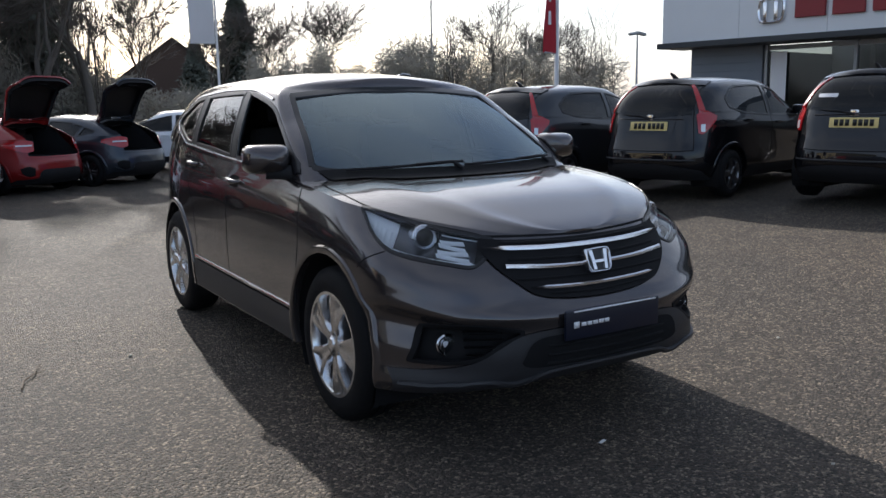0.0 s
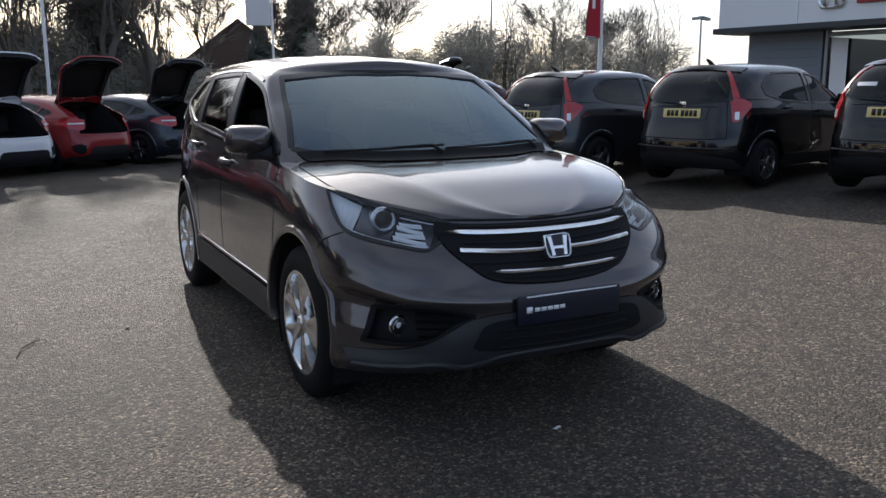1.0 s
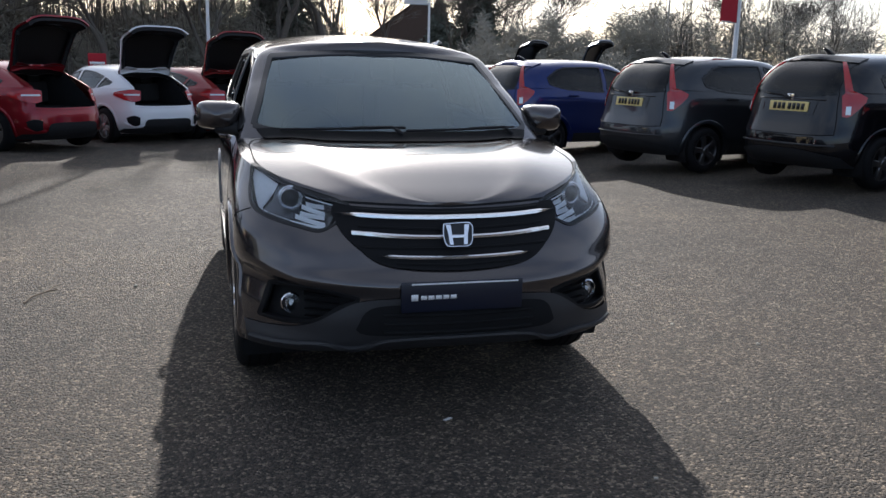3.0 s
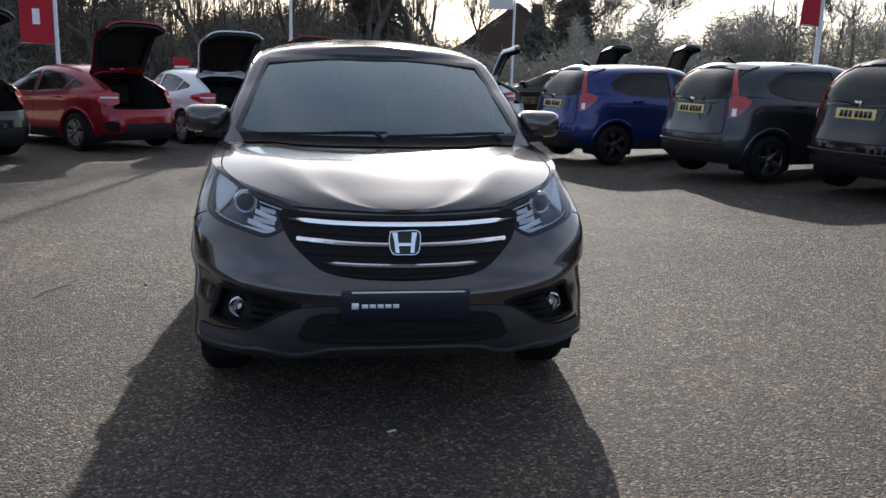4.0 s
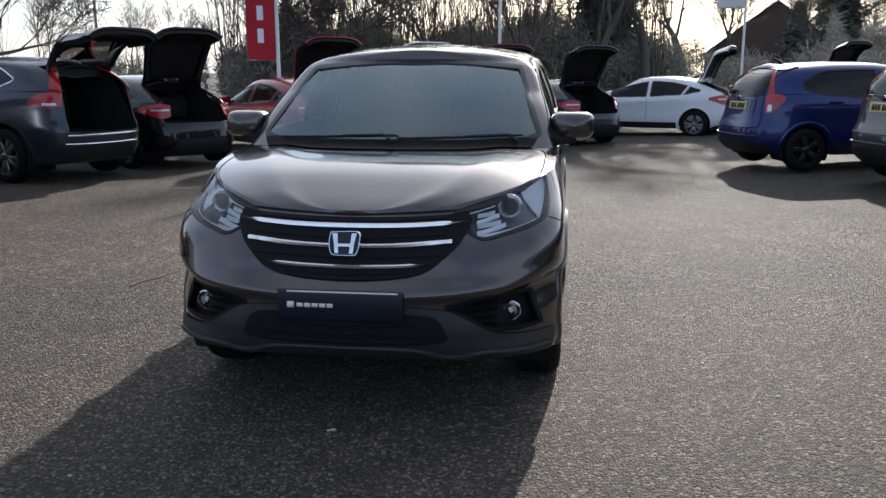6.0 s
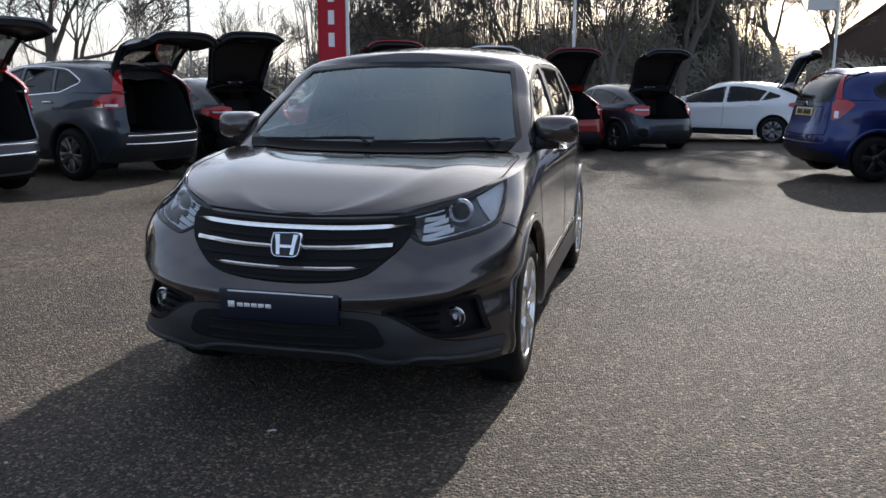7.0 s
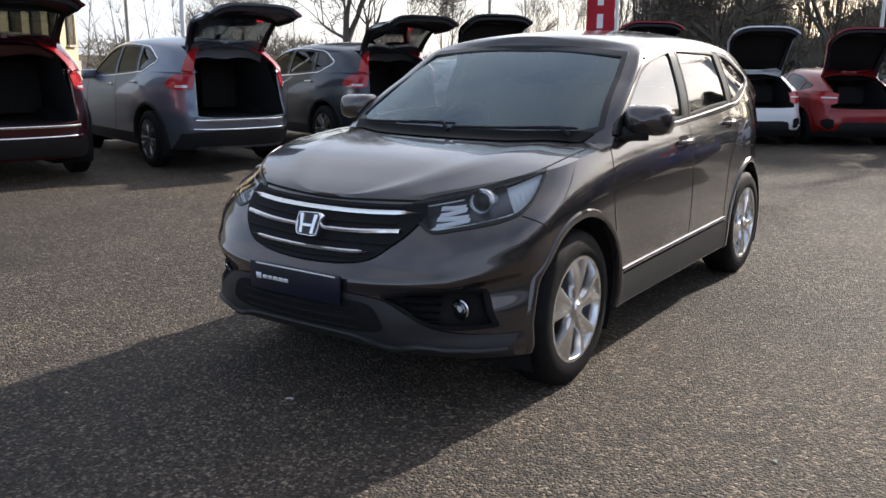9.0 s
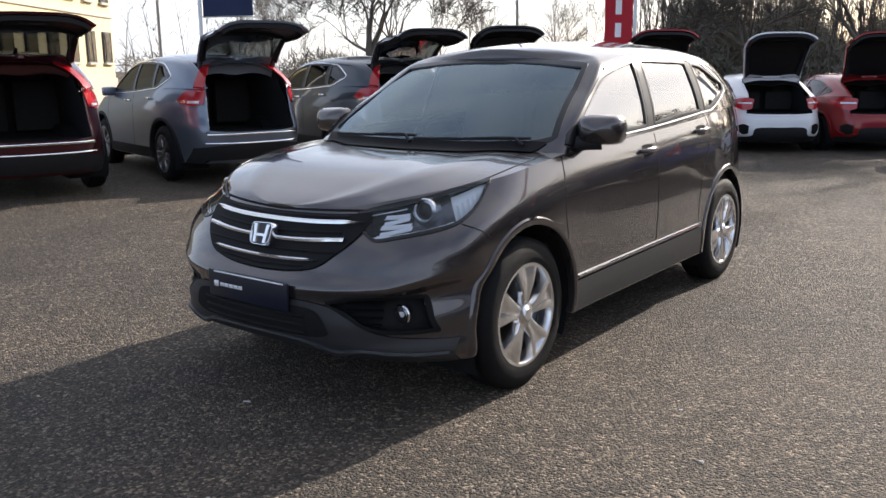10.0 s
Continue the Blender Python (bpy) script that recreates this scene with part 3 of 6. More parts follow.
def hero():
    P = tall_suv(330, 64, 34)
    root = empty("suv", Matrix(), "taupe grey metallic sport utility vehicle parked on the tarmac", "car")
    sh = Shell(P)
    # cabin glass
    ws_low, ws_up = [(-.76, 1.135), (-.6, 1.105), (0, 1.09), (.6, 1.105), (.76, 1.135)], [(-.625, 1.495), (-.3, 1.525), (0, 1.535), (.3, 1.525), (.625, 1.495)]
    pol = shrink(outline(ws_low, ws_up), 0.002)
    sh.cut(sh.cabin, lambda c: c.y < 0 and inside(pol, c.x, c.z))
    fr = part("windscreen", sh.strip("-y", shrink(outline(ws_low, ws_up, 60), 0.008), 0.030, 0.003, 200, closed=True), M_GLOSSBLACK, root)
    screen = sh.patch("-y", ws_low, ws_up, -0.003, 30, 14)
    # one even curve through the whole glass
    q = np.array([v.co[:] for v in screen.verts])
    terms = lambda x, z: np.stack([np.ones_like(x), z, z * z, x * x, x * x * z, x ** 4, x ** 6], 1)
    fit = np.linalg.lstsq(terms(q[:, 0], q[:, 2] - 1.3), q[:, 1], rcond=None)[0]
    for v, y in zip(screen.verts, terms(q[:, 0], q[:, 2] - 1.3) @ fit):
        v.co.y = float(y)
    part("pane", screen, M_SCREEN, fr, "tinted laminated glass")
    windows(sh, root, [
        ([(-.85, 1.104), (-.4, 1.125), (.08, 1.142)], [(-.82, 1.14), (-.50, 1.335), (-.27, 1.448), (.12, 1.52)], "front_window", {-1: None}),
        ([(.17, 1.146), (.55, 1.17), (.90, 1.195)], [(.20, 1.524), (.55, 1.524), (.86, 1.508)], "rear_window", 0),
        ([(.97, 1.20), (1.12, 1.212), (1.42, 1.31)], [(.94, 1.503), (1.15, 1.478), (1.45, 1.36)], "quarter_window", 0)], M_SIDE, M_GLOSSBLACK)
    bright_trim(sh, root, .014)
    for axis in ("-x", "+x"):
        part("pillar_cover", sh.patch(axis, [(.085, 1.143), (.165, 1.147)], [(.125, 1.518), (.195, 1.522)], .004, 6, 10), M_GLOSSBLACK, root)
        part("pillar_cover", sh.patch(axis, [(.905, 1.196), (.965, 1.2)], [(.865, 1.506), (.935, 1.502)], .004, 6, 10), M_GLOSSBLACK, root)
    arches(sh, root, P, M_PAINT, 0.032)
    part("headlining", inner_skin(sh.cabin, .022), M_LINING, root, "dark cloth roof and pillar lining")
    part("roof", sh.cabin, M_PAINT, root)
    add_wheels(root, P, M_ALLOY, "bright five-spoke alloy wheel with black tyre", False, 5, True)
    underbody(root, P, -2.1, 2.1)
    # grille
    g_low = [(-.503, .845), (-.467, .776), (-.407, .718), (-.327, .662), (-.193, .637), (0, .628), (.193, .637), (.327, .662), (.407, .718), (.467, .776), (.503, .845)]
    g_up = [(-.488, .884), (-.381, .873), (-.197, .867), (0, .865), (.197, .867), (.381, .873), (.488, .884)]
    gr = part("grille", sh.patch("-y", g_low, g_up, 0.008, 60, 16), M_FOGBLACK, root, "gloss black grille with chrome bars")
    for z in (.65, .715, .79, .852):
        k = .40 if z > .7 else .26
        part("mesh_slat", sh.strip("-y", [(-k, z + .010), (0, z - .004), (k, z + .010)], 0.012, 0.014, 40), M_FOGBLACK, gr)
    for line, w in (([(-.482, .842), (-.25, .832), (0, .829), (.25, .832), (.482, .842)], .019), ([(-.43, .772), (-.25, .761), (-.068, .756)], .017),
                    ([(.068, .756), (.25, .761), (.43, .772)], .017), ([(-.342, .690), (-.2, .680), (0, .675), (.2, .680), (.342, .690)], .016)):
        part("chrome_bar", sh.strip("-y", smoothed(line, 40), w, 0.024, 60, taper=.10 if len(line) == 5 else .0), M_BARCHROME, gr)
    bm = bmesh.new()
    c = sh.on("-y", 0, .757, 0.042)
    em = Matrix.Translation(c) @ Matrix.Rotation(radians(-20), 4, "X")
    loop = smoothed([(-.062, .050), (0, .053), (.062, .050), (.068, .004), (.054, -.046), (0, -.052), (-.054, -.046), (-.068, .004), (-.062, .050)], 49)
    rows = [[em @ Vector((x * k, y, z * k)) for x, z in loop] for k, y in ((1.0, .03), (1.0, -.004), (.95, -.010), (.90, -.010), (.86, -.002))]
    grid(bm, rows)
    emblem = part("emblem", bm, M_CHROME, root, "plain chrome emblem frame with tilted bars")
    bm = bmesh.new()
    bm.faces.new([bm.verts.new(em @ Vector((x * .88, 0.0, z * .88))) for x, z in loop[:-1]])
    part("emblem_back", bm, M_GLOSSBLACK, emblem)
    for s in (-1, 1):
        bm = bmesh.new()
        grid(bm, [[em @ Vector((s * x, y, z)) for x, y in ((x0, .0), (x0 + .002, -.010), (x1 - .002, -.010), (x1, .0))] for x0, x1, z in ((.028, .053, .043), (.024, .044, .0), (.020, .040, -.041))])
        part("emblem_bar", bm, M_BARCHROME, emblem)
    bm = bmesh.new()
    box(bm, (0, -.004, -.006), (.05, .010, .013), em, .002)
    part("emblem_bar", bm, M_BARCHROME, emblem)
    # bumper
    front = [(-.853, .372), (-.75, .38), (-.653, .398), (-.577, .428), (-.50, .475), (-.413, .517), (-.257, .533), (0, .536)]
    part("lower_bumper", sh.patch("-y", [(-.84, .272), (-.4, .272), (0, .27), (.4, .272), (.84, .272)], front + [(-x, z) for x, z in front[-2::-1]], 0.008, 80, 8), M_LOWER, root, "unpainted grey plastic bumper skirt")
    lip = [(-.83, .315), (-.68, .322), (-.55, .332), (-.43, .312), (-.29, .352), (0, .356)]
    part("skirt_lip", sh.strip("-y", smoothed(lip + [(-x, z) for x, z in lip[-2::-1]], 80), .020, .022, 90), M_LOWER, root)
    intake = part("intake", sh.patch("-y", [(-.43, .405), (-.36, .378), (0, .37), (.36, .378), (.43, .405)], [(-.425, .415), (-.345, .50), (0, .506), (.345, .50), (.425, .415)], 0.012, 40, 6), M_DARK, root, "black lower air intake")
    for z in (.395, .43, .465):
        part("intake_slat", sh.strip("-y", [(-.32, z), (0, z - .006), (.32, z)], 0.010, 0.020, 30), M_FOGBLACK, intake)
    for s in (-1, 1):
        fp = recess(sh, root, "fog_panel", "-y", lambda c: (c.x, c.z) if c.y < -1.5 and c.x * s > .3 else None,
                    [(s * .43, .512), (s * .50, .485), (s * .58, .432), (s * .68, .410), (s * .80, .412)], [(s * .42, .53), (s * .53, .551), (s * .64, .560), (s * .752, .554)], .036, M_FOGBLACK, "sunk black fog lamp surround", lip=.018)
        for z in (.445, .475, .505, .53):
            part("fog_slat", sh.strip("-y", [(s * .50, z), (s * .635, z)], 0.010, -0.022, 16), M_FOGBLACK, fp)
        c = sh.on("-y", s * .697, .489, -.045)
        m = Matrix.Translation(c) @ Matrix.Rotation(radians(s * 12), 4, "Z") @ Matrix.Rotation(radians(90), 4, "X")
        bm = bmesh.new()
        lathe(bm, [(.046, -.01), (.046, .018), (.041, .022), (.037, .014), (.03, .004), (0.0, -.004)], 28, m)
        fog = part("fog_lamp", bm, M_CHROME, root, "round clear fog lamp")
        bm = bmesh.new()
        lathe(bm, [(.039, .017), (.028, .024), (.012, .027), (0, .0275)], 24, m)
        part("lens", bm, M_LENS, fog)
        bm = bmesh.new()
        lathe(bm, [(.013, -.002), (.013, .012), (0, .015)], 12, m)
        part("bulb", bm, M_WHITE, fog)
    # front show plate
    bm = bmesh.new()
    box(bm, (0.0, -2.218, .541), (.518, .014, .124), bevel=.006)
    pl = part("number_plate", bm, M_NAVY, root, "dark navy dealer show plate with white bars")
    for x0, x1, z, h in [(-.218, -.190, .541, .026)] + [(-.178 + i * .031, -.178 + i * .031 + .025, .540, .016) for i in range(5)]:
        bm = bmesh.new()
        box(bm, ((x0 + x1) / 2, -2.2265, z), (x1 - x0, .003, h))
        part("brand_bar", bm, M_WHITE, pl)
    bm = bmesh.new()
    box(bm, (0.01, -2.2265, .5965), (.455, .004, .006))
    part("top_strip", bm, M_WHITE, pl)
    # headlamps
    for s, axis in ((-1, "fr"), (1, "fl")):
        lo = [(-.852, .815), (-.80, .783), (-.70, .797), (-.60, .813), (-.52, .828), (-.44, .852), (-.365, .905), (-.318, .975)]
        up = [(-.872, .880), (-.79, .899), (-.69, .918), (-.60, .938), (-.52, .955), (-.45, .971), (-.37, .988), (-.298, 1.0)]
        hb = recess(sh, root, "headlamp", axis, lambda c: (.785 * abs(c.x) + .62 * c.y, c.z) if c.y < -1.3 and c.x * s > .3 else None, lo, up, .075, M_LAMPBASE, "clear wraparound headlamp with chrome reflectors", 48, 10, .014, M_GLOSSBLACK)
        fl, fu = smoothed(lo, 60), smoothed(up, 60)

        def at(u, v, o):
            i = min(max(u, 0), 1) * 59
            k = min(int(i), 58)
            q = (fl[k] * (1 - v) + fu[k] * v) * (1 - i + k) + (fl[k + 1] * (1 - v) + fu[k + 1] * v) * (i - k)
            return sh.on(axis, *q, float(o))

        def cell(u0, u1, v0, v1, o0, o1, material, nm="reflector", bow=.008, nu=6, skew=0.0):
            """A curved reflector between two places across the lamp and two heights."""
            bm = bmesh.new()
            grid(bm, [[at(u0 + (u1 - u0) * k + skew * (w - .5), v0 + (v1 - v0) * w, o0 + (o1 - o0) * k - bow * math.sin(math.pi * k) - bow * math.sin(math.pi * w)) for k in np.linspace(0, 1, nu)] for w in np.linspace(0, 1, 5)])
            return part(nm, bm, material, hb)
        # pale outer section with upright flutes
        cell(.70, .985, .10, .95, -.045, -.012, M_LAMPWHITE, "side_reflector", .004)
        for i in range(6):
            u0 = .70 + i * .042
            cell(u0, u0 + .036, .14, .60, -.038 + i * .004, -.030 + i * .004, M_LAMPWHITE, "flute", .003, 4)
        # chrome bowl round the projector
        cell(.40, .70, .10, .93, -.058, -.048, M_LAMPBASE, "bowl", .006)
        # inner beam reflector in long leaning facets, chrome's bright reflection put in as pale colour
        for j in range(5):
            cell(.10 + .022 * j, .37, .15 + .145 * j, .275 + .145 * j, -.030 - .014 * (j % 2), -.052 + .016 * (j % 2), M_LAMPWHITE, "reflector", .003, 5, .02)
        for v in (.13, .88):
            cell(.09, .36, v, v + .035, -.018, -.022, M_LAMPWHITE, "reflector_edge", 0, 6)
        cell(.0, .09, .12, .96, -.02, -.03, M_FOGBLACK, "inner_mask", 0)
        cell(.06, .66, .93, .995, -.010, -.012, M_FOGBLACK, "upper_mask", 0, 10)
        cell(.03, .70, .005, .10, -.012, -.014, M_FOGBLACK, "lower_mask", 0, 10)
        for i in range(9):
            u0 = .12 + i * .062
            cell(u0, u0 + .054, .10, .135, -.010, -.012, M_LAMPWHITE, "light_guide", 0, 3)
        c = Vector((s * .652, -1.778, .890))
        m = Matrix.Translation(c) @ Matrix.Rotation(radians(s * 14), 4, "Z") @ Matrix.Rotation(radians(84), 4, "X")
        bm = bmesh.new()
        lathe(bm, [(.058, -.05), (.054, -.004), (.053, .004), (.048, .006), (.044, .001), (.041, -.004), (.040, .004), (.037, .006), (.033, .001), (.032, -.02)], 36, m)
        pr = part("projector_ring", bm, M_BARCHROME, hb)
        bm = bmesh.new()
        lathe(bm, [(.034, -.002), (.028, .008), (.017, .015), (0, .018)], 28, m)
        part("projector_lens", bm, M_GLOSSBLACK, pr)
        part("cover", sh.patch(axis, lo, up, 0.005, 48, 12), M_LENS, hb, "clear polycarbonate cover")
    part("body", sh.lower, M_PAINT, root)
    part("bonnet", sh.bonnet, M_PAINT, root)
    # mirrors
    for s in (-1, 1):
        m = pose(s * .925, -.71, 1.172, 0, 0, s * 6)
        bm = bmesh.new()
        rows = []
        for t in np.linspace(0, 1, 9):
            y = -.085 + .15 * t
            k = math.sqrt(max(0.02, 1 - (1 - min(1, t * 1.4)) ** 2.4))
            rows.append([m @ Vector((s * .0 + .116 * k * math.copysign(abs(math.cos(a)) ** .45, math.cos(a)), y, .074 * k * math.copysign(abs(math.sin(a)) ** .5, math.sin(a)) + .004)) for a in np.linspace(0, 2 * math.pi, 30, endpoint=False)])
        grid(bm, rows, True)
        bm.faces.new([bm.verts.new(p) for p in rows[0]])
        mir = part("door_mirror", bm, M_PAINT, root, "body-coloured door mirror on black foot")
        bm = bmesh.new()
        bm.faces.new([bm.verts.new(Vector(p) + Vector((0, -.003, 0))) for p in rows[-1]])
        part("mirror_glass", bm, M_CHROME, mir)
        bm = bmesh.new()
        tube(bm, [(s * .80, -.76, 1.105), (s * .86, -.73, 1.108), (s * .93, -.70, 1.115)], [.045, .036, .04], 12)
        part("foot", bm, M_PLASTIC, mir)
        part("sail_panel", sh.patch("-x" if s < 0 else "+x", [(-.86, 1.106), (-.70, 1.114)], [(-.83, 1.135), (-.68, 1.22)], .009, 8, 6), M_GLOSSBLACK, mir)
    # handles, seams, sill
    def side(s, axis):
        for y, z in ((0, 1.02), (.83, 1.08)):
            bm = bmesh.new()
            a, b = sh.on(axis, y - .095, z - .004, 0), sh.on(axis, y + .095, z + .004, 0)
            mid = (a + b) / 2 + Vector((s * .032, 0, 0))
            tube(bm, [a, a.lerp(mid, .25) + Vector((s * .02, 0, 0)), mid, b.lerp(mid, .25) + Vector((s * .02, 0, 0)), b], [.011, .014, .015, .014, .011], 10)
            hd = part("door_handle", bm, M_PAINT, root)
            part("handle_cup", sh.patch(axis, [(y - .07, z - .03), (y, z - .036), (y + .07, z - .03)], [(y - .07, z + .024), (y, z + .03), (y + .07, z + .024)], .002, 12, 6), M_DARK, hd)
        for line in ([(-.95, 1.075), (-.975, .8), (-.93, .48)], [(.125, 1.13), (.13, .8), (.11, .48)], [(.94, 1.18), (.98, 1.02), (.84, .82), (.78, .62), (.78, .48)]):
            part("door_seam", sh.strip(axis, smoothed(line, 40), .007, .0012, 50), M_DARK, root)
        part("sill_strip", sh.strip(axis, [(-.86, .452), (0, .462), (.79, .472)], .014, .011, 40), M_CHROME, root, "bright sill strip")
        part("sill", sh.patch(axis, [(-.87, .272), (0, .272), (.84, .272)], [(-.87, .43), (0, .44), (.82, .452)], .008, 20, 6), M_LOWER, root, "grey plastic sill moulding")
    both(side)
    for s in (-1, 1):
        part("bonnet_seam", sh.strip("z", smoothed([(s * .64, -.985), (s * .745, -1.0), (s * .785, -1.10), (s * .787, -1.25), (s * .772, -1.5), (s * .68, -1.715), (s * .57, -1.84), (s * .459, -1.925)], 60), .008, .0015, 90), M_DARK, root)
    part("bonnet_edge", sh.strip("-y", [(-.45, .892), (0, .876), (.45, .892)], .010, .002, 40), M_DARK, root)
    part("bumper_seam", sh.strip("-x", smoothed([(-1.74, .842), (-1.66, .80), (-1.62, .765)], 12), .006, .0015, 16), M_DARK, root)
    part("bumper_seam", sh.strip("+x", smoothed([(-1.74, .842), (-1.66, .80), (-1.62, .765)], 12), .006, .0015, 16), M_DARK, root)
    # cowl and wipers
    part("cowl", sh.patch("z", [(-.70, -1.0), (-.4, -1.14), (0, -1.18), (.4, -1.14), (.70, -1.0)], [(-.74, -.90), (-.4, -1.02), (0, -1.05), (.4, -1.02), (.74, -.90)], .006, 40, 5), M_FOGBLACK, root)
    for x0, x1 in ((-.62, .02), (.02, .66)):
        bm = bmesh.new()
        pts = [sh.on("-y", x, z, .018) for x, z in np.linspace((x0, 1.108), (x1, 1.124), 10)]
        tube(bm, pts, .007, 6)
        w = part("wiper", bm, M_PLASTIC, root)
        bm = bmesh.new()
        tube(bm, [sh.on("-y", x1 - .02, 1.098, .010), pts[8] + Vector((0, -.008, .004)), pts[5] + Vector((0, -.006, .005))], [.011, .008, .006], 8)
        part("wiper_arm", bm, M_PLASTIC, w)
    # rear lamps, rear glass
    for s in (-1, 1):
        part("tail_lamp", sh.patch("br" if s < 0 else "bl", [(-.60, .98), (-.50, .97), (-.42, .98)], [(-.66, 1.42), (-.60, 1.44), (-.56, 1.42)], .012, 10, 16), M_REDLAMP, root)
    part("rear_screen", sh.patch("+y", [(-.62, 1.19), (.62, 1.19)], [(-.5, 1.47), (.5, 1.47)], .004, 16, 8), M_PRIVACY, root)
    bm = bmesh.new()
    tube(bm, [(0, 1.45, 1.60), (0, 1.56, 1.645), (0, 1.62, 1.65)], [.03, .02, .008], 8)
    part("roof_aerial", bm, M_PAINT, root)
    # cabin interior
    bm = bmesh.new()
    box(bm, (0, .35, .50), (1.5, 2.9, .06), bevel=.02)
    for s in (-1, 1):
        box(bm, (s * .77, .3, .78), (.05, 2.6, .5), bevel=.02)
    box(bm, (0, 1.85, .85), (1.4, .05, .6))
    part("cabin_lining", bm, M_CARPET, root)
    bm = bmesh.new()
    rows = [[Vector((x, y + .10 * (x / .7) ** 2, z)) for x in np.linspace(-.76, .76, 15)] for y, z in ((-.98, 1.05), (-.85, 1.075), (-.62, 1.07), (-.52, 1.03), (-.50, .88), (-.48, .55))]
    grid(bm, rows)
    part("dashboard", bm, M_PLASTIC, root)
    bm = bmesh.new()
    rm = pose(-.38, -.36, 1.03, 65, 0, 0)
    tube(bm, [rm @ Vector((.185 * math.cos(a), .185 * math.sin(a), 0)) for a in np.linspace(0, 2 * math.pi, 33)], .015, 8)
    box(bm, (0, 0, -.01), (.35, .05, .03), rm, .01)
    box(bm, (0, -.08, -.01), (.06, .16, .03), rm, .01)
    part("steering_wheel", bm, M_PLASTIC, root)
    for x, y in ((-.38, .05), (.38, .05), (-.40, .95), (.40, .95), (0, .98)):
        bm = bmesh.new()
        w = .5 if y < .5 else .42
        box(bm, (x, y - .12, .75), (w, .52, .17), bevel=.06)
        box(bm, (x, y + .20, 1.05), (w, .15, .62), Matrix.Translation((x, y, .75)) @ Matrix.Rotation(radians(-12), 4, "X") @ Matrix.Translation((-x, -y, -.75)), .06)
        box(bm, (x, y + .30, 1.42), (.27, .10, .17), bevel=.04)
        tube(bm, [(x - .06, y + .29, 1.2), (x - .06, y + .29, 1.34)], .008, 6)
        tube(bm, [(x + .06, y + .29, 1.2), (x + .06, y + .29, 1.34)], .008, 6)
        part("seat", bm, M_SEAT, root)
    bm = bmesh.new()
    rows = [[Vector((x, y, 1.085 + .012 * math.sin(9 * x))) for x in np.linspace(.42, .60, 5)] for y in (-.90, -.78)]
    grid(bm, rows)
    part("paper_slip", bm, M_WHITE, root)
    return root


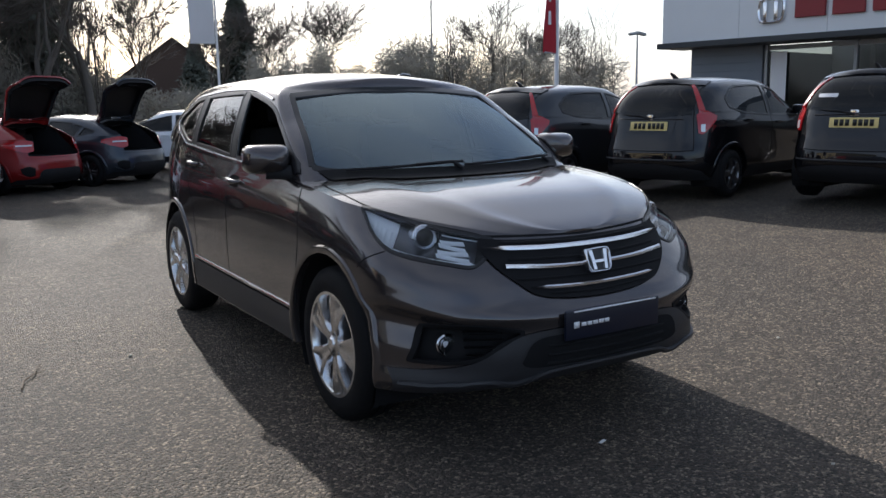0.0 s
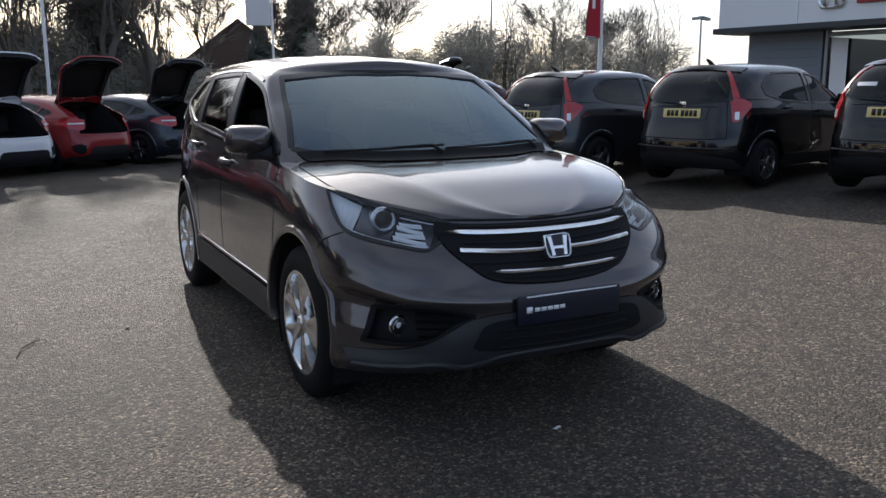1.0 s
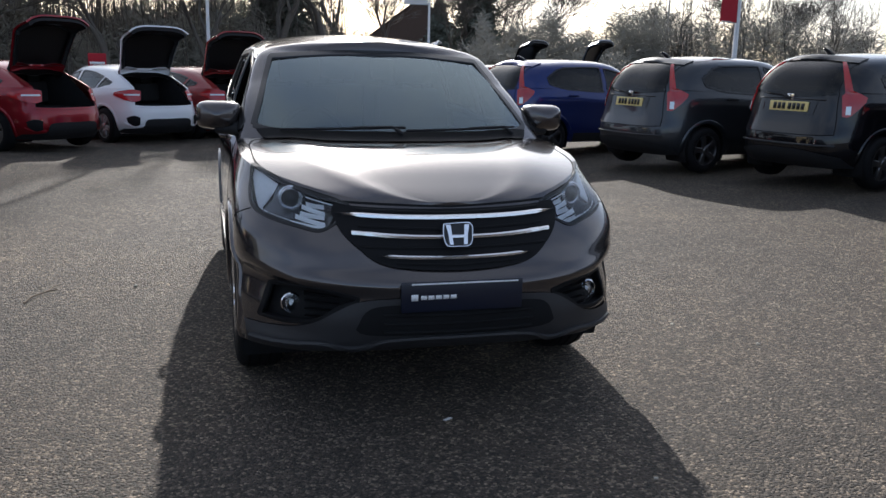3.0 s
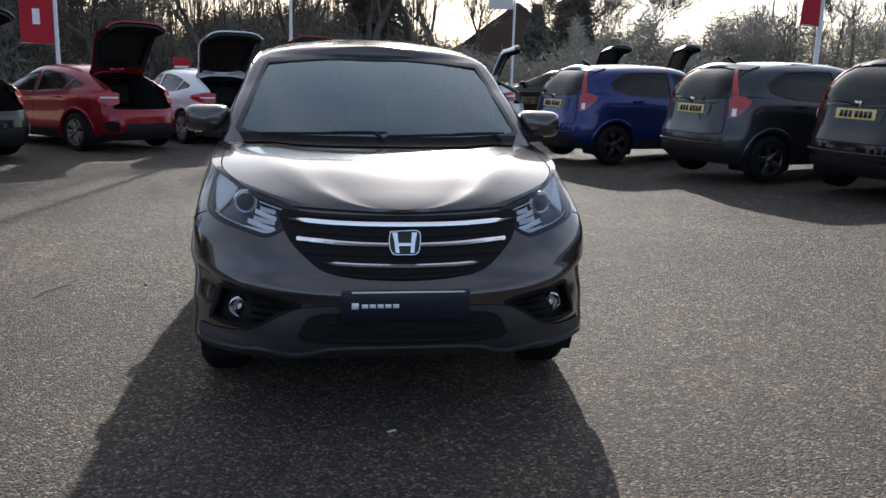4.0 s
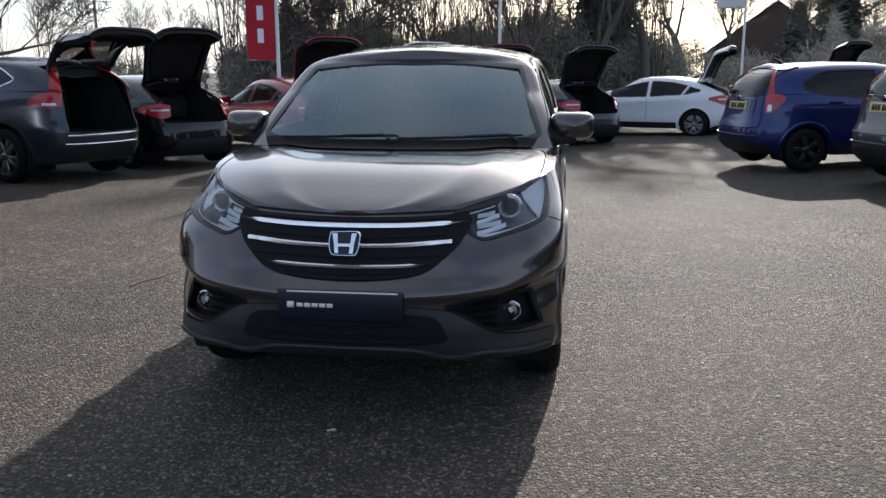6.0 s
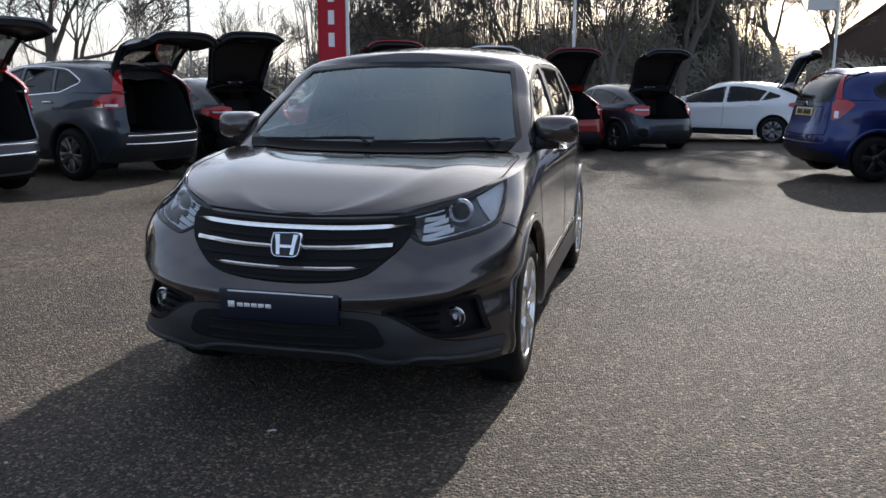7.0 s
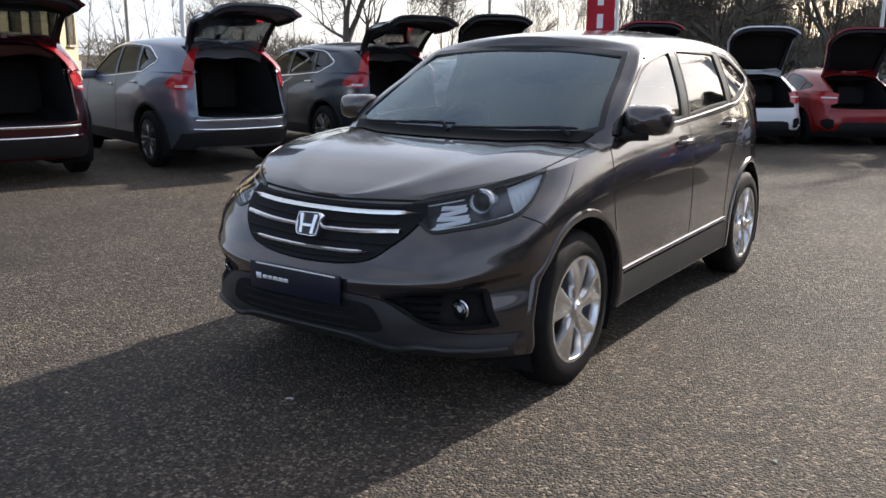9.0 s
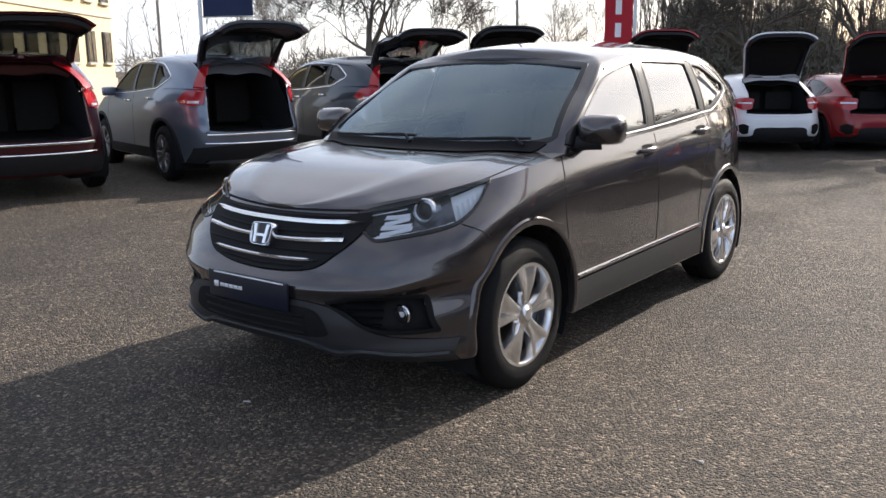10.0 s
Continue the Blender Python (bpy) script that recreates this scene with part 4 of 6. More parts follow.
# ---- other cars ----
KINDS = dict(
    small_hatch=dict(P=small_hatch, name="hatchback", windows=[
        ([(-.95, .98), (-.3, .99), (.16, 1.0)], [(-.90, 1.02), (-.5, 1.25), (.16, 1.385)], "front_window"),
        ([(.24, 1.0), (.75, 1.02), (1.0, 1.04), (1.30, 1.11)], [(.24, 1.39), (.75, 1.39), (1.08, 1.35), (1.33, 1.21)], "rear_window")],
        gate=([(-.60, .60), (-.3, .585), (.3, .585), (.60, .60)], [(-.50, 1.40), (0, 1.43), (.50, 1.40)]),
        screen=([(-.56, 1.03), (0, .99), (.56, 1.03)], [(-.47, 1.36), (0, 1.385), (.47, 1.36)]),
        lamps=[([(-.635, .80), (-.575, .795), (-.50, .86), (-.415, .955)], [(-.655, 1.02), (-.59, 1.07), (-.51, 1.06), (-.405, 1.005)]), ([(-.625, 1.04), (-.59, 1.065), (-.55, 1.065)], [(-.675, 1.37), (-.655, 1.378), (-.635, 1.37)])],
        clear=(-.605, -.555, .82, .91), plate=.885, tilt=8, bumper=([(-.70, .24), (0, .23), (.70, .24)], [(-.66, .36), (-.3, .42), (.3, .42), (.66, .36)]), strip=.52, hinge=1.42, swing=75),
    low_hatch=dict(P=low_hatch, name="hatchback", windows=[
        ([(-.95, .91), (-.3, .93), (.18, .94)], [(-.90, .94), (-.5, 1.15), (.18, 1.295)], "front_window"),
        ([(.26, .945), (.7, .97), (1.0, .99)], [(.26, 1.30), (.7, 1.285), (1.12, 1.20)], "rear_window"),
        ([(1.07, 1.0), (1.25, 1.03), (1.42, 1.07)], [(1.17, 1.185), (1.3, 1.15), (1.44, 1.10)], "quarter_window")],
        gate=([(-.60, .70), (-.3, .685), (.3, .685), (.60, .70)], [(-.50, 1.29), (0, 1.34), (.50, 1.29)]),
        screen=([(-.56, 1.02), (0, .99), (.56, 1.02)], [(-.46, 1.25), (0, 1.30), (.46, 1.25)]),
        lamps=[([(-.88, .80), (-.76, .77), (-.54, .83), (-.40, .88)], [(-.88, .96), (-.74, .985), (-.56, .96), (-.42, .93)])],
        # clear: here a pale strip that paints the sun's glare on the red lamp
        clear=(-.86, -.60, .880, .905), plate=0, tilt=0, bumper=([(-.76, .215), (0, .20), (.76, .215)], [(-.72, .30), (-.48, .33), (-.42, .46), (0, .47), (.42, .46), (.48, .33), (.72, .30)]), strip=0, hinge=1.31, swing=90),
    tall_suv=dict(P=lambda: tall_suv(100, 20, 16), name="suv", windows=[
        ([(-.85, 1.104), (-.4, 1.125), (.08, 1.142)], [(-.82, 1.14), (-.50, 1.335), (-.27, 1.448), (.12, 1.52)], "front_window"),
        ([(.17, 1.146), (.55, 1.17), (.90, 1.195)], [(.20, 1.524), (.55, 1.524), (.86, 1.508)], "rear_window"),
        ([(.97, 1.20), (1.12, 1.212), (1.42, 1.31)], [(.94, 1.503), (1.15, 1.478), (1.45, 1.36)], "quarter_window")],
        gate=([(-.60, .66), (-.3, .64), (.3, .64), (.60, .66)], [(-.54, 1.52), (0, 1.56), (.54, 1.52)]),
        screen=([(-.60, 1.17), (0, 1.14), (.60, 1.17)], [(-.50, 1.47), (0, 1.50), (.50, 1.47)]),
        lamps=[([(-.84, 1.0), (-.70, .98), (-.56, 1.0), (-.46, 1.04)], [(-.86, 1.14), (-.74, 1.17), (-.60, 1.16), (-.50, 1.09)]), ([(-.86, 1.12), (-.79, 1.14), (-.70, 1.15)], [(-.84, 1.49), (-.80, 1.50), (-.76, 1.49)])], clear=(-.78, -.62, 1.01, 1.04),
        plate=0, tilt=0, bumper=([(-.76, .265), (0, .25), (.76, .265)], [(-.72, .46), (-.35, .50), (.35, .50), (.72, .46)]), strip=.56, hinge=1.53, swing=84))


def swung(bm, hinge, angle):
    m = Matrix.Translation(hinge) @ Matrix.Rotation(radians(angle), 4, "X") @ Matrix.Translation(-hinge)
    bmesh.ops.transform(bm, matrix=m, verts=bm.verts)
    return bm


def parked(kind, x, y, bearing, body, label, gate_open=True, alloy=None, group=""):
    K = KINDS[kind]
    P = K["P"]()
    root = empty(K["name"], pose(x, y, ground_z(x, y), 0, 0, 180 - bearing), label, "car", group)
    sh = Shell(P)
    glassm = M_PRIVACY
    windows(sh, root, [(*w, 0) for w in K["windows"]], glassm, M_GLOSSBLACK)
    if kind == "tall_suv":
        bright_trim(sh, root, .018)
    ws_low, ws_up = [(-.70, P["belt"](-1.1) + .05), (0, P["belt"](-1.2) + .02), (.70, P["belt"](-1.1) + .05)], [(-.53, P["roof"](-.3) - .05), (0, P["roof"](-.3) - .01), (.53, P["roof"](-.3) - .05)]
    pol0 = shrink(outline(ws_low, ws_up), 0.02)
    sh.cut(sh.cabin, lambda c: c.y < -0.1 and inside(pol0, c.x, c.z))
    part("windscreen", sh.patch("-y", ws_low, ws_up, 0.002, 16, 8), M_GLASS, root)
    arches(sh, root, P, M_PLASTIC if kind == "tall_suv" else body, 0.045)
    glow, gup = K["gate"]
    gpol = outline(glow, gup)
    top = sh.on("+y", 0, K["hinge"])
    hinge = Vector((0, top.y - .02, top.z + .02))
    # tailgate: skin, inner lining, screen
    a = K["swing"] if gate_open else 0
    slow, sup = K["screen"]
    skin = sh.patch("+y", glow, [(glow[0][0] * .97, slow[0][1] + .012), (0, slow[1][1] + .012), (glow[-1][0] * .97, slow[0][1] + .012)], 0.006, 22, 10, 0.03)
    sh.patch("+y", [(-.52, sup[0][1] - .01), (0, sup[1][1] - .01), (.52, sup[0][1] - .01)], gup, 0.006, 22, 4, 0.03, skin)
    for s in (-1, 1):
        sh.patch("+y", [(s * abs(slow[0][0]) * .96, slow[0][1]), (s * abs(glow[0][0]) * .985, slow[0][1])], [(s * abs(sup[0][0]) * .96, sup[0][1]), (s * abs(gup[0][0]) * 1.02, sup[0][1])], 0.006, 5, 10, 0.03, skin)
    tg = part("tailgate", swung(skin, hinge, a), body, root, "raised tailgate" if gate_open else "shut tailgate")
    part("rear_screen", swung(sh.patch("+y", slow, sup, 0.009, 18, 8), hinge, a), M_GLOSSBLACK if kind == "low_hatch" else M_PRIVACY, tg)
    part("spoiler", swung(sh.patch("+y", [(-.52, gup[0][1] - .035), (0, gup[1][1] - .03), (.52, gup[0][1] - .035)], [(-.50, gup[0][1] + .02), (0, gup[1][1] + .025), (.50, gup[0][1] + .02)], 0.02, 16, 4, 0.03), hinge, a), body if kind != "low_hatch" else M_GLOSSBLACK, tg)
    if gate_open:
        lining = sh.patch("+y", [(p[0] * .96, p[1] + .02) for p in glow], [(glow[0][0] * .93, slow[0][1] + .03), (0, slow[1][1] + .03), (glow[-1][0] * .93, slow[0][1] + .03)], -0.035, 18, 12, 0.05)
        for s in (-1, 1):
            sh.patch("+y", [(s * abs(slow[0][0]) * .92, slow[0][1]), (s * abs(glow[0][0]) * .95, slow[0][1])], [(s * abs(sup[0][0]) * .92, sup[0][1]), (s * abs(gup[0][0]) * .99, sup[0][1])], -0.03, 5, 10, 0.02, lining)
        part("gate_lining", swung(lining, hinge, a), M_PLASTIC, tg, "black plastic inner lining")
        bm = bmesh.new()
        z = glow[0][1] + .13
        c = sh.on("+y", 0, z, -0.09)
        box(bm, c, (.26, .012, .025))
        part("grab_label", swung(bm, hinge, a), M_LOWER, tg)
        pol = shrink(gpol, 0.012)
        for b in (sh.lower, sh.cabin):
            sh.cut(b, lambda c: c.y > 0.9 and inside(pol, c.x, c.z))
        part("gate_seal", sh.strip("+y", gpol, .035, .008, 90, closed=True), body, root)
        bm = bmesh.new()
        zl, zt, yb = glow[0][1] - .02, K["hinge"] - .06, 1.95
        w0, w1 = .60, .48
        fr = [Vector((-w0, .75, zl)), Vector((w0, .75, zl)), Vector((w1, .75, zt)), Vector((-w1, .75, zt))]
        bk = [Vector((v.x * 1.03, sh.on("+y", v.x * .97, min(max(v.z, zl + .05), zt - .02)).y - .01, v.z)) for v in fr]
        f, g = [bm.verts.new(v) for v in fr], [bm.verts.new(v) for v in bk]
        bm.faces.new(f)
        for i in range(4):
            bm.faces.new((f[i], f[(i + 1) % 4], g[(i + 1) % 4], g[i]))
        part("boot_lining", bm, M_CARPET, root, "empty black carpeted boot")
        for xx in (-.3, .3):
            bm = bmesh.new()
            box(bm, (xx, .86, (zl + zt) / 2 - .06), (.52, .14, zt - zl - .22), bevel=.05)
            box(bm, (xx, .86, zt - .10), (.24, .09, .15), bevel=.03)
            part("rear_seat", bm, M_SEAT, root)
        for s in (-1, 1):
            bm = bmesh.new()
            p0 = Vector((s * w1 * 1.0, hinge.y - .12, zt - .12))
            q = swung_point(sh.on("+y", s * .50, (glow[0][1] + gup[0][1]) / 2 + .1, -.05), hinge, a)
            tube(bm, [p0, p0.lerp(q, .5), q], [.014, .014, .008], 8)
            part("gas_strut", bm, M_PLASTIC, root)
    else:
        spol = shrink(outline(slow, sup), 0.004)
        sh.cut(sh.cabin, lambda c: c.y > 0.9 and inside(spol, c.x, c.z))
        part("gate_seam", sh.strip("+y", gpol, .009, .009, 90, closed=True), M_DARK, root)
        bm = bmesh.new()
        c = sh.on("+y", .12, slow[1][1] + .015, .03)
        tube(bm, [sh.on("+y", 0, slow[1][1] - .02, .03), c, sh.on("+y", .36, slow[1][1] + .03, .025)], [.018, .012, .006], 8)
        part("rear_wiper", bm, M_PLASTIC, root)
    if "sticker" in label:
        part("sticker", sh.patch("+y", [(.22, slow[0][1] + .13), (.44, slow[0][1] + .13)], [(.22, slow[0][1] + .17), (.44, slow[0][1] + .17)], .014, 6, 2), M_WHITE, tg, "pale sticker")
    if K["plate"]:
        c = sh.on("+y", 0, K["plate"], .018)
        part("plate_recess", sh.patch("+y", [(-.33, K["plate"] - .08), (0, K["plate"] - .085), (.33, K["plate"] - .08)], [(-.36, K["plate"] + .075), (0, K["plate"] + .08), (.36, K["plate"] + .075)], .012, 12, 6), body, root)
        plate_bars(root, c, .52, .111, M_PLATE, M_BLACKPRINT, SEVEN, tilt=K["tilt"])
        bm = bmesh.new()
        c = sh.on("+y", 0, K["plate"] + .105, .018)
        box(bm, c, (.09, .012, .07), bevel=.005)
        part("emblem", bm, M_CHROME, root)
        part("chrome_strip", sh.strip("+y", [(-.44, K["plate"] + .085), (.44, K["plate"] + .085)], .016, .016, 24), M_GLOSSBLACK, root)
    for s in (-1, 1):
        ax = "br" if s < 0 else "bl"
        for i, (lo, up) in enumerate(K["lamps"]):
            lamp = part("tail_lamp", sh.patch(ax, lo, up, .018, 16, 12, .016), M_REDLAMP, root, "red tail lamp")
            if i == 0:
                a0, a1, z0, z1 = K["clear"]
                # a reversing lens, but on low_hatch a painted streak of sun glare
                part("reversing_lens_and_glare", sh.patch(ax, [(a0, z0), (a1, z0)], [(a0, z1), (a1, z1)], .023, 8, 3, .006), M_CLEARLAMP, lamp)
        bm = bmesh.new()
        c = sh.on("-x" if s < 0 else "+x", -.75, P["belt"](-.75) + .03, .09)
        box(bm, c, (.20, .10, .13), bevel=.035)
        tube(bm, [c, c - Vector((s * .14, 0, .05))], .03, 8)
        part("door_mirror", bm, body, root)
        if kind == "low_hatch":
            part("bumper_vent", sh.patch(ax, [(-.87, .37), (-.77, .35), (-.66, .41)], [(-.88, .50), (-.77, .53), (-.64, .49)], .016, 12, 8), M_FOGBLACK, root)
            part("vent_edge", sh.strip(ax, [(-.92, .35), (-.77, .325), (-.60, .39)], .035, .024, 20), body, root)
    part("rear_skirt", sh.patch("+y", *K["bumper"], .012, 30, 6), M_PLASTIC, root, "black plastic rear skirt")
    if K["strip"]:
        part("bumper_strip", sh.strip("+y", [(-.62, K["strip"] - .04), (0, K["strip"] - .045), (.62, K["strip"] - .04)], .022, .022, 30), M_CHROME if kind == "tall_suv" else M_LOWER, root)
    if kind == "tall_suv":
        part("loading_lip", sh.strip("+y", [(-.60, .625), (.60, .625)], .03, .022, 30), M_CHROME, root, "bright boot lip")
    def side(s, axis):
        b = P["belt"]
        for line in ([(-.95, b(-.95)), (-.97, .7), (-.93, .45)], [(.20, b(.2)), (.21, .7), (.19, .42)]):
            part("door_seam", sh.strip(axis, smoothed(line, 30), .008, .0015, 30), M_DARK, root)
        for yy in (.02, .88):
            bm = bmesh.new()
            p = sh.on(axis, yy, b(yy) - .10, .02)
            box(bm, p, (.022, .19, .028), bevel=.008)
            part("door_handle", bm, M_CHROME if kind == "tall_suv" else body, root)
        part("sill", sh.patch(axis, [(-P["wb"] / 2 + .42, P["low"] + .01), (P["wb"] / 2 - .42, P["low"] + .01)], [(-P["wb"] / 2 + .42, P["low"] + .14), (P["wb"] / 2 - .42, P["low"] + .15)], .008, 14, 4), M_PLASTIC, root)
    both(side)
    part("body", sh.lower, body, root)
    part("bonnet", sh.bonnet, body, root)
    part("roof", sh.cabin, body, root)
    bm = bmesh.new()
    yb = P["gr"](1) - .2
    zb = P["roof"](yb) + P["crown"]
    tube(bm, [(0, yb - .09, zb - .01), (0, yb - .01, zb + .045), (0, yb + .06, zb + .075), (0, yb + .08, zb + .06)], [.035, .025, .012, .004], 8)
    part("roof_aerial", bm, M_GLOSSBLACK, root)
    if not gate_open:
        bm = bmesh.new()
        box(bm, (0, .1, .5), (1.3, 2.4, .06))
        for xx in (-.33, .33):
            for yy in (.1, .95):
                box(bm, (xx, yy, .78), (.48, .14, .62), bevel=.05)
                box(bm, (xx, yy + .02, 1.17), (.24, .09, .15), bevel=.03)
        part("seat", bm, M_SEAT, root)
    add_wheels(root, P, alloy or M_GREYALLOY, "alloy wheel with black tyre", spokes=5, twin=kind != "small_hatch")
    underbody(root, P, -1.9, 1.9)
    return root


def swung_point(p, hinge, angle):
    return Matrix.Translation(hinge) @ Matrix.Rotation(radians(angle), 4, "X") @ Matrix.Translation(-hinge) @ p


# ---- trees, poles, buildings ----
M_BARK = mat("grey_brown_bark", (0.12, 0.105, 0.09), 0.9, vary=0.4, scale=3, bump=0.6, bscale=25)
M_TWIG = mat("dark_bare_twigs", (0.12, 0.105, 0.092), 0.9, vary=0.35, scale=2)
M_PALEBARK = mat("pale_birch_bark", (0.22, 0.20, 0.17), 0.85, vary=0.4, scale=3, bump=0.4, bscale=30)
M_CONIFER = mat("dark_conifer_needles", (0.11, 0.12, 0.095), 0.8, vary=0.45, scale=1.5)
M_SCRUB = mat("winter_scrub", (0.27, 0.25, 0.205), 0.9, vary=0.5, scale=0.8)
M_POLE = mat("white_enamel_pole", (0.7, 0.7, 0.7), 0.4, vary=0.06, scale=4)
M_STEEL = mat("galvanised_steel", (0.35, 0.36, 0.37), 0.5, 0.7, vary=0.15, scale=6)
M_REDCLOTH = mat("red_banner_cloth", (0.42, 0.013, 0.026), 0.8, vary=0.12, scale=3, bump=0.2, bscale=300)
M_WHITECLOTH = mat("white_banner_cloth", (0.7, 0.68, 0.68), 0.8, vary=0.06, scale=3, bump=0.2, bscale=300)
M_BLUECLOTH = mat("navy_banner_cloth", (0.012, 0.022, 0.07), 0.8, vary=0.15, scale=3, bump=0.2, bscale=300)


def mesh_from(name, verts, faces, material, smooth=True):
    me = bpy.data.meshes.new(name)
    me.from_pydata(verts, [], faces)
    for m in material if isinstance(material, (list, tuple)) else [material]:
        me.materials.append(m)
    me.polygons.foreach_set("use_smooth", [smooth] * len(me.polygons))
    return me


def add_tube(V, F, pts, rads, n):
    base = len(V)
    u = None
    for i, p in enumerate(pts):
        d = (pts[min(i + 1, len(pts) - 1)] - pts[max(i - 1, 0)]).normalized()
        u = d.orthogonal().normalized() if u is None else (u - d * u.dot(d)).normalized()
        w = d.cross(u)
        for k in range(n):
            a = 2 * math.pi * k / n
            V.append(p + float(rads[i]) * (math.cos(a) * u + math.sin(a) * w))
    for i in range(len(pts) - 1):
        for k in range(n):
            a, b = base + i * n + k, base + i * n + (k + 1) % n
            F.append((a, b, b + n, a + n))


def grow(rng, V, F, T, G, p, d, length, r, depth, spread, up, thin):
    """One branch and what grows from it; thick wood goes into V and F, twigs into T and G."""
    n = 5 if depth > 3 else 3
    pts, rads = [p], [r]
    for i in range(n):
        d = (d + Vector((rng.gauss(0, .13), rng.gauss(0, .13), rng.gauss(0, .10) + up))).normalized()
        pts.append(pts[-1] + d * length / n)
        rads.append(max(thin * .7, r * (1 - .5 * (i + 1) / n)))
    if depth >= 3:
        add_tube(V, F, pts, rads, 7 if depth > 4 else 5)
    else:
        add_tube(T, G, pts, rads, 3)
    if depth == 0:
        return
    kids = rng.choice((3, 4)) if depth > 1 else rng.choice((4, 5))
    for k in range(kids):
        i = n if k < 2 else rng.randint(max(1, n - 3), n)
        ax = Vector((rng.gauss(0, 1), rng.gauss(0, 1), rng.gauss(0, .45))).normalized()
        nd = (d + ax * spread * (.6 if k == 0 else 1.1)).normalized()
        grow(rng, V, F, T, G, pts[i], nd, length * rng.uniform(.62, .9), max(thin, rads[i] * rng.uniform(.5, .75)), depth - 1, spread, up, thin)


def bare_tree(x, y, height, seed, label, depth=6, spread=.75, radius=None, bark=None, trunk=.24, thin=None):
    rng = random.Random(seed)
    V, F, T, G = [], [], [], []
    r = radius or height * .020
    grow(rng, V, F, T, G, Vector((0, 0, -.1)), Vector((rng.gauss(0, .05), rng.gauss(0, .05), 1)), height * trunk, r, depth, spread, .06, thin or height * .0011)
    root = empty("bare_tree", pose(x, y, ground_z(x, y)), label, "tree", "bare trees beyond the yard")
    for nm, me in (("trunk", mesh_from("trunk", V, F, bark or M_BARK)), ("crown", mesh_from("crown", T, G, M_TWIG))):
        o = new(nm, me)
        o.parent = root
    return root


def conifer(x, y, height, width, seed):
    rng = random.Random(seed)
    V, F, T, G = [], [], [], []
    add_tube(V, F, [Vector((0, 0, z)) for z in np.linspace(-.1, height, 6)], [height * .02 * (1 - t * .9) for t in np.linspace(0, 1, 6)], 7)
    for i in range(int(110 * height)):
        t = rng.random() ** 1.1
        z = height * (.06 + .94 * t)
        R = width / 2 * (1 - t) ** .8 * rng.uniform(.55, 1.12)
        a = rng.uniform(0, 2 * math.pi)
        tip = Vector((R * math.cos(a), R * math.sin(a), z - R * .25))
        for k in range(16):
            q = Vector((0, 0, z)).lerp(tip, rng.uniform(.25, 1.05)) + Vector((rng.gauss(0, .12), rng.gauss(0, .12), rng.gauss(0, .10)))
            e = Vector((rng.gauss(0, 1), rng.gauss(0, 1), rng.gauss(-.3, .5))).normalized() * rng.uniform(.25, .6)
            f = e.orthogonal().normalized() * rng.uniform(.07, .16)
            b = len(T)
            T += [q - f, q + f, q + e]
            G.append((b, b + 1, b + 2))
    root = empty("conifer", pose(x, y, ground_z(x, y)), "dense dark green conifer beyond the parked cars", "tree", "conifers beyond the yard")
    for nm, me in (("trunk", mesh_from("trunk", V, F, M_BARK)), ("crown", mesh_from("crown", T, G, M_CONIFER, False))):
        o = new(nm, me)
        o.parent = root


def thicket(name, x0, y0, x1, y1, deep, height, count, seed, label, stems=0, stem_h=9, material=None, leaf=(.10, .32)):
    """A belt of scrub and thin stems along a line, too dense to count."""
    rng = random.Random(seed)
    V, F, S, E = [], [], [], []
    d = Vector((x1 - x0, y1 - y0, 0))
    nrm = Vector((-d.y, d.x, 0)).normalized()
    for i in range(count):
        t = rng.random()
        h = height * (.72 + .28 * math.sin(t * 23 + seed) * math.sin(t * 9.1 + 1) + rng.uniform(-.12, .12))
        q = Vector((x0, y0, 0)) + d * t + nrm * rng.uniform(0, deep)
        q.z = h * rng.random() ** .75
        e = Vector((rng.gauss(0, 1), rng.gauss(0, 1), rng.gauss(.5, .8))).normalized() * rng.uniform(*leaf) * 2
        f = e.orthogonal().normalized() * rng.uniform(*leaf) * .12
        b = len(V)
        V += [q - f, q + f, q + e + f * .4, q + e - f * .4]
        F.append((b, b + 1, b + 2, b + 3))
    for i in range(stems):
        t = rng.random()
        p = Vector((x0, y0, -.1)) + d * t + nrm * rng.uniform(0, deep)
        h = stem_h * rng.uniform(.6, 1.1)
        dv = Vector((rng.gauss(0, .05), rng.gauss(0, .05), 1)).normalized()
        pts = [p]
        for k in range(5):
            dv = (dv + Vector((rng.gauss(0, .05), rng.gauss(0, .05), 0))).normalized()
            pts.append(pts[-1] + dv * h / 5)
        r = rng.uniform(.018, .055)
        add_tube(S, E, pts, [r * (1 - .16 * k) for k in range(6)], 4)
        for k in range(14):
            a = pts[rng.randint(1, 5)]
            e = Vector((rng.gauss(0, 1), rng.gauss(0, 1), rng.uniform(.6, 2.2))).normalized() * rng.uniform(.6, 2.2)
            add_tube(S, E, [a, a + e * .5 + Vector((0, 0, .1)), a + e + Vector((0, 0, .35))], [r * .35, r * .22, .008], 3)
    n0 = len(V)
    me = mesh_from(name, V + S, F + [tuple(i + n0 for i in f) for f in E], [material or M_SCRUB, M_TWIG], False)
    me.polygons.foreach_set("material_index", [0] * len(F) + [1] * len(E))
    ob = new(name, me)
    ob.location.z = ground_z((x0 + x1) / 2, (y0 + y1) / 2)
    return tagged(ob, label, "scrub", kind="stuff")


